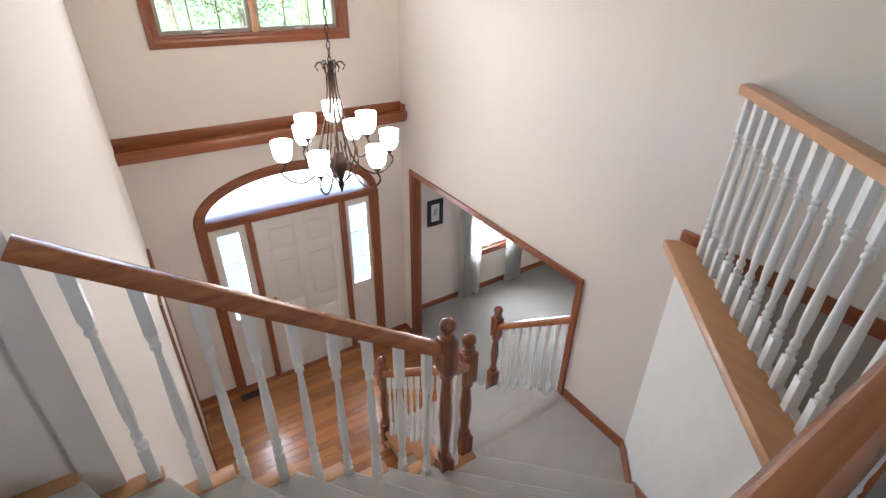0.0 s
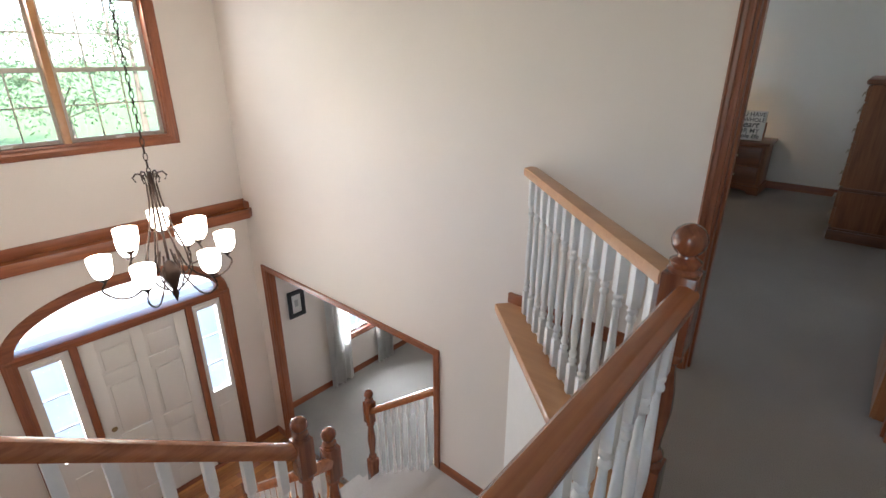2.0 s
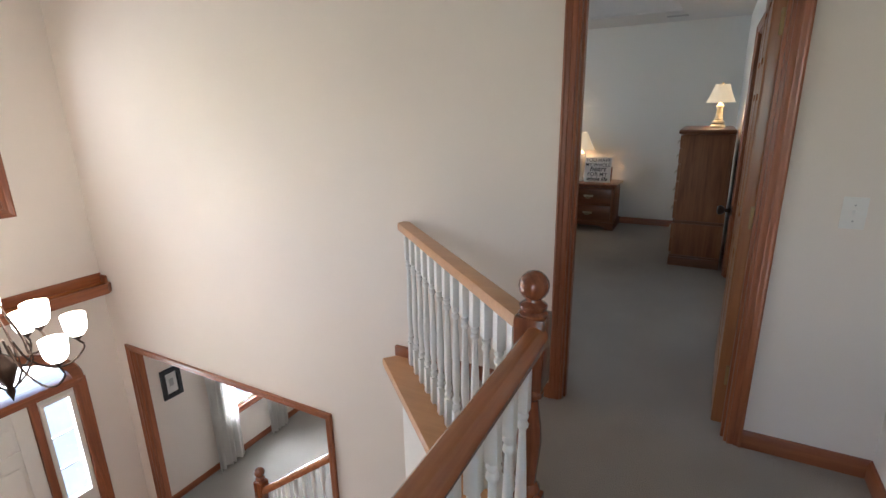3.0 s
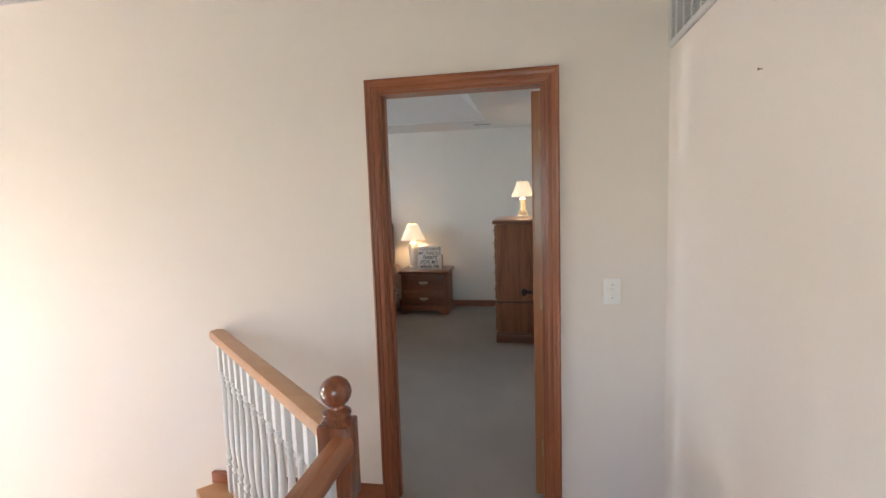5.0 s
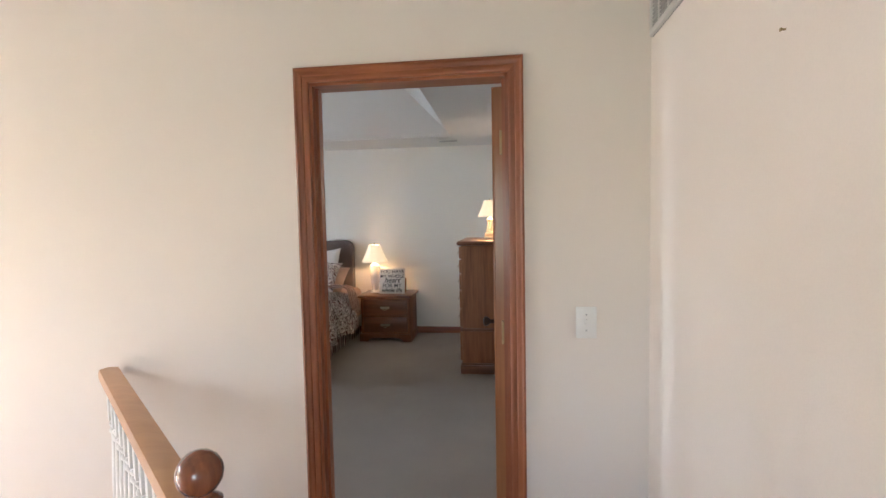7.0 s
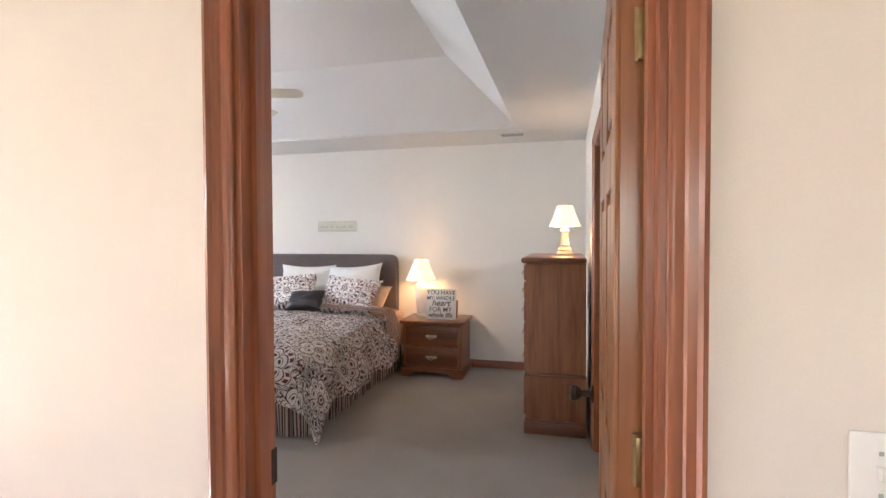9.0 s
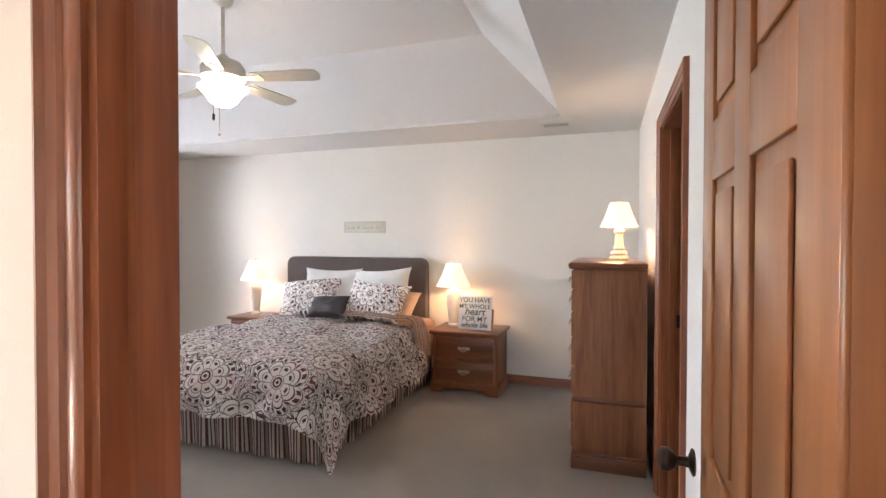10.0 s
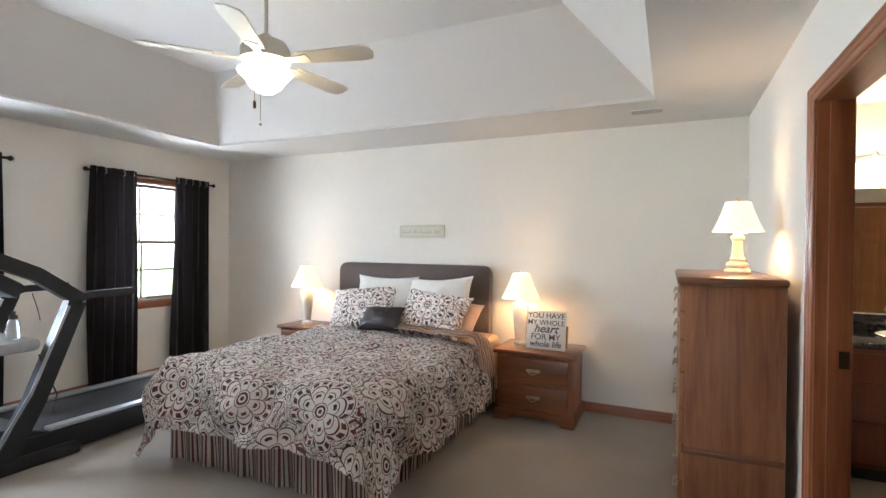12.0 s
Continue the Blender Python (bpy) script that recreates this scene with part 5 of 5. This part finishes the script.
def table_lamp(c, h, rs, rt, hs, base, body_mat, label, watts):
    """A table lamp: turned base, cream cone shade with inner face, finial, lit bulb."""
    t = thing("table_lamp", c, label, "table lamp", "bedroom table lamps")
    hb_ = h - hs
    part("base", lathe([(r, z * hb_) for r, z in base], c, 24), body_mat, t)
    part("stem", tube([(c[0], c[1], c[2] + hb_ * 0.97), (c[0], c[1], c[2] + h - 0.01)], 0.005), BRASS, t)
    z0, z1 = hb_, h
    prof = [(rs, z0)] + [(rs + (rt - rs) * f - 0.004 * math.sin(math.pi * f), z0 + (z1 - z0) * f) for f in (0.2, 0.4, 0.6, 0.8)] + [(rt, z1), (rt - 0.003, z1)] + \
           [(rs + (rt - rs) * f - 0.004 * math.sin(math.pi * f) - 0.003, z0 + (z1 - z0) * f) for f in (0.8, 0.6, 0.4, 0.2)] + [(rs - 0.003, z0), (rs, z0)]
    part("shade", lathe(prof, c, 32, cap=False), SHADE, t, "lit cream fabric shade")
    part("finial", lathe([(0.003, h - 0.01), (0.008, h + 0.006), (0.003, h + 0.02)], c, 10), BRASS, t)
    point_lamp("bulb", (c[0], c[1], c[2] + hb_ + hs * 0.5), watts, WARM, 0.03)


URN = [(0.055, 0), (0.058, 0.06), (0.04, 0.1), (0.042, 0.14), (0.05, 0.3), (0.064, 0.62), (0.068, 0.78), (0.058, 0.88), (0.03, 0.94), (0.014, 1.0)]
TURNED = [(0.062, 0), (0.066, 0.05), (0.06, 0.11), (0.05, 0.14), (0.056, 0.19), (0.052, 0.25), (0.034, 0.30), (0.038, 0.36), (0.030, 0.42), (0.026, 0.62), (0.024, 0.78), (0.034, 0.83), (0.034, 0.88), (0.02, 0.93), (0.012, 1.0)]
LR_ = (-0.845, 4.19, 0.575)
table_lamp(LR_, 0.61, 0.165, 0.07, 0.215, URN, CERAMIC, "lit white ceramic table lamp with cream shade", 0.65)
table_lamp((-3.19, 4.2, 0.575), 0.61, 0.165, 0.07, 0.215, URN, CERAMIC, "lit white ceramic table lamp near the window", 0.4)
table_lamp((0.655, 3.22, 1.28), 0.395, 0.125, 0.062, 0.165, TURNED, CREAMWOOD, "lit cream turned lamp on the chest of drawers", 0.5)

# lettered sign on the nightstand, leaning back
sg = thing("lettered_sign", (-0.60, 4.06, 0.575), "white board with dark lettering leaning on the nightstand", "sign")
TILT = pose(-0.60, 4.06, 0.577, -10, 0, 0)
bm = bx(-0.16, -0.012, 0, 0.16, 0.012, 0.315, 0.003)
bmesh.ops.transform(bm, verts=bm.verts, matrix=TILT)
part("board", bm, BOARDW, sg)
bm = boxes((0.08, 0.014, 0.02, 0.17, 0.05, 0.20))
bmesh.ops.transform(bm, verts=bm.verts, matrix=TILT)
part("box_behind", bm, CHESTW, sg)
for txt, size, z, shear in (("YOU HAVE", 0.062, 0.255, 0), ("MY WHOLE", 0.058, 0.198, 0), ("heart", 0.092, 0.138, 0.3), ("FOR MY", 0.068, 0.078, 0), ("whole life", 0.066, 0.022, 0.15)):
    cu = bpy.data.curves.new("lettering", "FONT")
    cu.body, cu.size, cu.align_x, cu.shear, cu.extrude, cu.offset = txt, size, "CENTER", shear, 0.0008, 0.0012 if shear else 0.0004
    cu.materials.append(INK)
    ob = new("lettering", cu)
    ob.parent = sg
    ob.matrix_basis = Matrix.Translation(-Vector(sg.location)) @ TILT @ pose(0, -0.0135, z, 90, 0, 0)

# wall plaque above the headboard
w = thing("wall_plaque", (-1.945, YW, 1.56), "pale wooden wall plaque with script lettering", "sign")
part("board", bx(-2.195, YW - 0.02, 1.495, -1.695, YW, 1.625, 0.003), SIGNW, w)
part("border", boxes((-2.175, YW - 0.0225, 1.508, -1.715, YW - 0.02, 1.511), (-2.175, YW - 0.0225, 1.609, -1.715, YW - 0.02, 1.612), (-2.175, YW - 0.0225, 1.511, -2.172, YW - 0.02, 1.609), (-1.718, YW - 0.0225, 1.511, -1.715, YW - 0.02, 1.609)), GRILLEDARK, w)
for x0, x1 in ((-2.15, -2.06), (-2.03, -1.99), (-1.96, -1.83), (-1.80, -1.74)):
    part("lettering_bar", boxes((x0, YW - 0.023, 1.545, x1, YW - 0.0195, 1.553), (x0 + 0.01, YW - 0.0232, 1.556, x0 + 0.018, YW - 0.0195, 1.578), (x1 - 0.02, YW - 0.0232, 1.556, x1 - 0.01, YW - 0.0195, 1.568)), GRILLEDARK, w)

# ceiling register
r = thing("ceiling_register", (0.15, 3.99, ZB), "white ceiling air register", "vent")
part("plate", bx(0.03, 3.93, ZB - 0.008, 0.27, 4.05, ZB, 0.002), GRILLE, r)
for i in range(6):
    part("slat", bx(0.045, 3.945 + i * 0.016, ZB - 0.012, 0.255, 3.952 + i * 0.016, ZB - 0.007), GRILLEDARK, r)


# ---- ceiling fan ----
def ceiling_fan(cx, cy, zb):
    t = thing("ceiling_fan", (cx, cy, TZ), "antique white five-blade ceiling fan with lit glass bowl", "ceiling fan")
    part("canopy", lathe([(0.065, 0), (0.06, -0.03), (0.02, -0.06)][::-1], (cx, cy, TZ), 20), FANWHITE, t)
    part("downrod", tube([(cx, cy, TZ - 0.05), (cx, cy, zb + 0.13)], 0.012), FANWHITE, t)
    part("motor_housing", lathe([(0.06, -0.03), (0.12, -0.02), (0.135, 0.0), (0.135, 0.06), (0.11, 0.10), (0.05, 0.125), (0.02, 0.15)], (cx, cy, zb), 28), FANWHITE, t)
    part("light_fitter", lathe([(0.10, -0.06), (0.115, -0.05), (0.10, -0.03), (0.06, -0.025)], (cx, cy, zb), 24), FANWHITE, t)
    part("glass_bowl", lathe([(0.004, -0.18), (0.05, -0.172), (0.085, -0.145), (0.105, -0.11), (0.138, -0.078), (0.15, -0.062), (0.10, -0.058)], (cx, cy, zb), 28), FANGLASS, t, "lit frosted glass bowl")
    for i in range(5):
        a = radians(12 + 72 * i)
        m = Matrix.Translation((cx, cy, zb)) @ Matrix.Rotation(a, 4, "Z") @ Matrix.Rotation(radians(-12), 4, "X")
        bm = bmesh.new()
        outline = [(0.20, -0.05), (0.57, -0.066), (0.62, -0.054), (0.64, 0.0), (0.62, 0.054), (0.57, 0.066), (0.20, 0.05)]
        prism(outline, 0.0, 0.007, bm)
        bmesh.ops.transform(bm, verts=bm.verts, matrix=m)
        b_ = part("blade", bm, FANWHITE, t)
        bm = prism([(0.09, -0.018), (0.17, -0.02), (0.26, -0.04), (0.27, 0.0), (0.26, 0.04), (0.17, 0.02), (0.09, 0.018)], -0.006, 0.0)
        bmesh.ops.transform(bm, verts=bm.verts, matrix=m)
        part("blade_bracket", bm, FANWHITE, b_)
    for dx, ln, blk in ((-0.03, 0.08, True), (0.015, 0.18, False)):
        z0 = zb - 0.165
        pc = part("pull_chain", tube([(cx + dx, cy - 0.05, z0), (cx + dx, cy - 0.05, z0 - ln)], 0.0018, k=5), BRASS, t)
        part("chain_pull", lathe([(0.003, 0), (0.008, 0.008), (0.008, 0.04 if blk else 0.012), (0.003, 0.045 if blk else 0.016)], (cx + dx, cy - 0.05, z0 - ln - 0.03), 8), BRONZE if blk else BRASS, pc)


ceiling_fan(-1.75, 2.15, 2.44)
curtain_set("bedroom_curtain", XW + 0.10, [(2.80, 3.24), (3.64, 4.08)], 0.03, 2.13, 2.76, 4.14, DRAPE, "dark plum floor-length bedroom curtain with grommets")
curtain_set("bedroom_curtain_near", XW + 0.10, [(0.85, 1.15), (1.75, 2.15)], 0.03, 2.13, 0.8, 2.20, DRAPE, "dark plum floor-length curtain at the second window")


# ---- treadmill ----
def treadmill():
    t = thing("treadmill", (-3.75, 2.4, 0.0), "black folding treadmill in front of the bedroom window", "treadmill")
    xa, xb = -4.16, -3.34
    part("deck_base", bx(xa + 0.06, 1.75, 0.07, xb - 0.06, 3.30, 0.155, 0.012), BLACK, t)
    part("belt", bx(xa + 0.12, 1.72, 0.155, xb - 0.12, 3.34, 0.172, 0.006), BELT, t)
    for x0, x1 in ((xa, xa + 0.11), (xb - 0.11, xb)):
        part("side_skirt", bx(x0 + 0.004, 1.70, 0.02, x1 - 0.004, 3.36, 0.17, 0.012), BLACK, t)
        part("foot_rail", bx(x0 + 0.02, 1.90, 0.17, x1 - 0.015, 3.36, 0.198, 0.01), SILVER, t)
        part("end_cap", bx(x0, 3.33, 0.03, x1, 3.42, 0.2, 0.02), BLACK, t)
    bm = bmesh.new()
    prof = [(1.28, 0.03), (1.28, 0.16), (1.36, 0.24), (1.60, 0.27), (1.86, 0.19), (1.92, 0.16), (1.92, 0.03)]
    a = [bm.verts.new((xa + 0.03, y, z)) for y, z in prof]
    b = [bm.verts.new((xb - 0.03, y, z)) for y, z in prof]
    bm.faces.new(a)
    bm.faces.new(b[::-1])
    for i in range(len(prof)):
        bm.faces.new((a[i], a[(i + 1) % len(prof)], b[(i + 1) % len(prof)], b[i]))
    bmesh.ops.bevel(bm, geom=bm.edges[:], offset=0.012, segments=2, affect="EDGES")
    part("motor_hood", bm, BLACK, t)
    rect = [(-0.035, -0.055), (0.035, -0.055), (0.035, 0.055), (-0.035, 0.055)]
    for x in (xa + 0.0, xb + 0.02):
        part("floor_foot", bx(x - 0.05, 1.22, 0.0, x + 0.05, 2.05, 0.075, 0.02), BLACK, t)
        u = part("upright", sweep([(x, 1.62, 0.05), (x, 1.80, 0.42), (x, 2.03, 1.02)], rect), BLACK, t)
        part("silver_strip", sweep([(x + 0.037, 1.62, 0.14), (x + 0.037, 1.80, 0.45), (x + 0.037, 2.01, 0.98)], [(-0.003, 0.03), (0.003, 0.03), (0.003, 0.05), (-0.003, 0.05)]), SILVER, u)
        part("handlebar", sweep([(x, 1.98, 1.02), (x, 2.12, 1.055), (x, 2.42, 1.06)], [(a_ * 0.7, b_ * 0.45) for a_, b_ in rect]), BLACK, t)
        part("console_arm", sweep([(x, 2.06, 1.02), (x, 1.80, 1.21), (x, 1.58, 1.31)], [(a_, b_ * 0.8) for a_, b_ in rect]), BLACK, t)
    bm = bx(xa - 0.02, 1.48, 1.12, xb + 0.02, 1.78, 1.22, 0.03)
    bmesh.ops.rotate(bm, cent=(0, 1.63, 1.2), verts=bm.verts, matrix=Matrix.Rotation(radians(-32), 3, "X"))
    c_ = part("console", bm, BLACK, t)
    bm = bx(xa + 0.2, 1.52, 1.221, xb - 0.2, 1.72, 1.232, 0.004)
    bmesh.ops.rotate(bm, cent=(0, 1.63, 1.2), verts=bm.verts, matrix=Matrix.Rotation(radians(-32), 3, "X"))
    part("display", bm, GRILLEDARK, c_)
    part("grip_bar", bx(xa, 1.60, 0.72, xb + 0.02, 1.84, 0.80, 0.03), SILVER, t, "silver-grey cross tray")
    pts = [(xb + 0.02, 1.82, 0.7), (xb + 0.05, 1.86, 0.55), (xb + 0.03, 1.92, 0.42), (xb + 0.05, 1.88, 0.30)]
    part("cord", tube(pts, 0.005), BLACK, t)
    part("safety_cord", tube([(xb - 0.1, 1.84, 1.08), (xb - 0.08, 1.86, 0.98), (xb - 0.09, 1.88, 0.9)], 0.003, k=5), BLACK, t)


treadmill()
b_ = thing("water_bottle", (-3.44, 1.74, 0.80), "clear water bottle with black cap on the treadmill tray", "bottle")
part("bottle", lathe([(0.03, 0), (0.036, 0.006), (0.036, 0.09), (0.03, 0.11), (0.02, 0.125)], (-3.44, 1.74, 0.80), 16), WATERB, b_)
part("cap", lathe([(0.022, 0.125), (0.024, 0.145), (0.012, 0.155), (0.011, 0.175)], (-3.44, 1.74, 0.80), 14), BLACK, b_)

# ---- bathroom seen through its doorway ----
v_ = thing("bathroom_vanity", (2.2, 4.1, 0), "dark cherry vanity with black stone top", "vanity")
part("cabinet", bx(1.1, 3.86, 0.09, 3.6, YW, 0.82, 0.004), CHERRY, v_)
part("toe_kick", bx(1.12, 3.92, 0.0, 3.58, YW, 0.09), BLACK, v_)
for i in range(6):
    x0 = 1.13 + i * 0.41
    for z0, z1 in ((0.12, 0.36), (0.38, 0.60), (0.62, 0.79)):
        part("drawer", bx(x0, 3.845, z0, x0 + 0.385, 3.862, z1, 0.005), CHERRY, v_)
part("counter", bx(1.02, 3.82, 0.82, 3.64, YW, 0.86, 0.006), GRANITE, v_)
part("backsplash", bx(1.02, YW - 0.025, 0.86, 3.64, YW, 0.97, 0.004), GRANITE, v_)
part("basin", lathe([(0.21, 0.012), (0.22, 0.016), (0.21, 0.02), (0.17, 0.004), (0.05, 0.002)], (1.75, 4.12, 0.86), 28), CERAMIC, v_)
part("faucet", tube([(1.75, 4.33, 0.86), (1.75, 4.33, 0.98), (1.75, 4.29, 1.02), (1.75, 4.22, 1.01), (1.75, 4.20, 0.98)], 0.011), SILVER, v_, "silver faucet")
mr = thing("bathroom_mirror", (2.2, YW, 1.4), "wide frameless bathroom mirror", "mirror")
part("mirror_pane", bx(1.05, YW - 0.012, 0.98, 3.6, YW - 0.002, 1.85), MIRROR, mr)
vl = thing("vanity_light", (1.6, YW, 2.02), "vanity light bar with lit glass bells", "wall lamp")
part("bar", bx(1.25, YW - 0.03, 2.02, 2.2, YW, 2.08, 0.006), SILVER, vl)
for i in range(4):
    x = 1.34 + 0.25 * i
    a_ = part("arm", tube([(x, YW - 0.02, 2.05), (x, YW - 0.09, 2.09), (x, YW - 0.14, 2.04)], 0.008), SILVER, vl)
    part("glass_bell", lathe([(0.03, 0), (0.04, -0.03), (0.05, -0.08), (0.07, -0.13), (0.065, -0.13), (0.03, -0.02)], (x, YW - 0.14, 2.04), 16, cap=False), BATHBULB, a_, "lit frosted glass bell")
    point_lamp("bulb", (x, YW - 0.14, 1.92), 0.6, (1.0, 0.78, 0.52), 0.04)
# oak door across the bathroom, seen in the mirror
d = thing("bathroom_closet_door", (2.6, 0.24, 0.0), "closed six-panel oak door across from the vanity", "door")
bm = panel_door_mesh(0.76, 2.0, 0.03, ROWS6)
bmesh.ops.translate(bm, verts=bm.verts, vec=(2.25, 0.255, 0.005))
part("leaf", bm, DOORW, d)
casing("casing", "y", 0.24, 1, 2.24, 3.02, 0.0, 2.015, 0.056, 0.02, d, (OAKX, OAKZ))
bmk = lathe([(0.028, 0), (0.012, 0.012), (0.012, 0.03), (0.027, 0.05), (0.012, 0.07)], segs=14)
bmesh.ops.rotate(bmk, verts=bmk.verts, matrix=Matrix.Rotation(radians(-90), 3, "X"))
bmesh.ops.translate(bmk, verts=bmk.verts, vec=(2.32, 0.293, 0.92))
part("knob", bmk, BRONZE, d)

# ---- outside ----
bm = bmesh.new()
vs = [bm.verts.new(p) for p in ((-900, -900, -3.3), (900, -900, -3.3), (900, 900, -3.3), (-900, 900, -3.3))]
bm.faces.new(vs)
setting("ground", bm, LAWN, "green lawn round the house", "lawn")


# pale slab added so the view through the sidelights burns out to white
setting("pavement", boxes((-16, -9, -3.36, -4.6, 9, -3.28)), BRIGHTSLAB, "added pale slab that whitens the view through the sidelights", "pavement")


def tree(x, y, h, cr, seed):
    rnd = random.Random(seed)
    t = thing("tree", (x, y, -3.3), "leafy green deciduous tree in front of the house", "tree", "trees outside")
    bm = bmesh.new()
    lean = rnd.uniform(-0.3, 0.3)
    pts = [(x + lean * f, y + lean * 0.5 * f, -3.3 + h * 0.75 * f) for f in (0, 0.3, 0.6, 1)]
    rings = []
    for p_, r in zip(pts, (0.22, 0.17, 0.12, 0.04)):
        rings.append([bm.verts.new((p_[0] + r * math.cos(a), p_[1] + r * math.sin(a), p_[2])) for a in [2 * math.pi * i / 9 for i in range(9)]])
    for a, b in zip(rings, rings[1:]):
        for i in range(9):
            bm.faces.new((a[i], a[(i + 1) % 9], b[(i + 1) % 9], b[i]))
    tips = []
    for i in range(11):
        f = rnd.uniform(0.35, 0.95)
        a = rnd.uniform(0, 6.28)
        b0 = Vector((x + lean * f, y + lean * 0.5 * f, -3.3 + h * 0.75 * f))
        b1 = b0 + Vector((math.cos(a), math.sin(a), rnd.uniform(0.2, 0.7))) * cr * rnd.uniform(0.5, 0.85)
        tube([b0, (b0 + b1) / 2 + Vector((0, 0, 0.1)), b1], 0.035, bm, 5)
        tips += [b1, (b0 + b1 * 2) / 3]
    tips.append(Vector(pts[-1]))
    part("trunk", bm, BARK, t)
    verts, faces = [], []
    for c in tips:
        rad = cr * rnd.uniform(0.28, 0.5)
        for _ in range(62):
            d = Vector((rnd.gauss(0, 1), rnd.gauss(0, 1), rnd.gauss(0, 0.8)))
            d = d.normalized() * rad * rnd.random() ** 0.45
            p_ = c + d
            u = Vector((rnd.gauss(0, 1), rnd.gauss(0, 1), rnd.gauss(0, 1))).normalized()
            w_ = u.orthogonal().normalized()
            s = rnd.uniform(0.07, 0.14)
            k = len(verts)
            verts += [p_ - u * s, p_ + w_ * s * 0.5, p_ + u * s, p_ - w_ * s * 0.5]
            faces.append((k, k + 1, k + 2, k + 3))
    me = bpy.data.meshes.new("crown")
    me.from_pydata([v - t.location for v in verts], [], faces)
    me.materials.append(LEAF)
    o = new("crown", me)
    o.parent = t


for k, (x, y, h, cr) in enumerate(((-27, 3.6, 7.4, 2.8), (-28, -6.4, 7.6, 2.8), (-31, -1.6, 6.6, 2.8), (-33, 8.6, 9.0, 3.2), (-37, 1.6, 8.2, 3.4), (-30, -11.5, 8.0, 3.0))):
    tree(x, y, h, cr, k + 3)

# ---- pieces: oak floor strips in the foyer ----
fl = thing("floor_foyer", (-3.0, -1.3, ZL), "glossy honey oak strip floor in the foyer", "floor", "", "structure")
rnd = random.Random(5)
lengths = (0.5, 0.8, 1.1)
meshes = {}
for ln in lengths:
    meshes[ln] = finish("plank", bx(-0.0405, -ln / 2, -0.012, 0.0405, ln / 2, 0.0, 0.0012), FLOORW, False)
x = -4.26 + 0.041
while x < -1.4:
    y = -2.81 + rnd.choice((0.0, -0.2, -0.35, -0.1))
    while y < (0.06 if x > -4.0 else -0.04):
        ln = rnd.choice(lengths)
        if x < -2.85 or y < -1.1:
            cy = y + ln / 2
            if cy + ln / 2 > 0.07:
                ln = 0.5
                cy = 0.065 - 0.25
            piece("plank", meshes[ln], fl, (x, cy, ZL))
        y += ln + 0.0015
    x += 0.0825
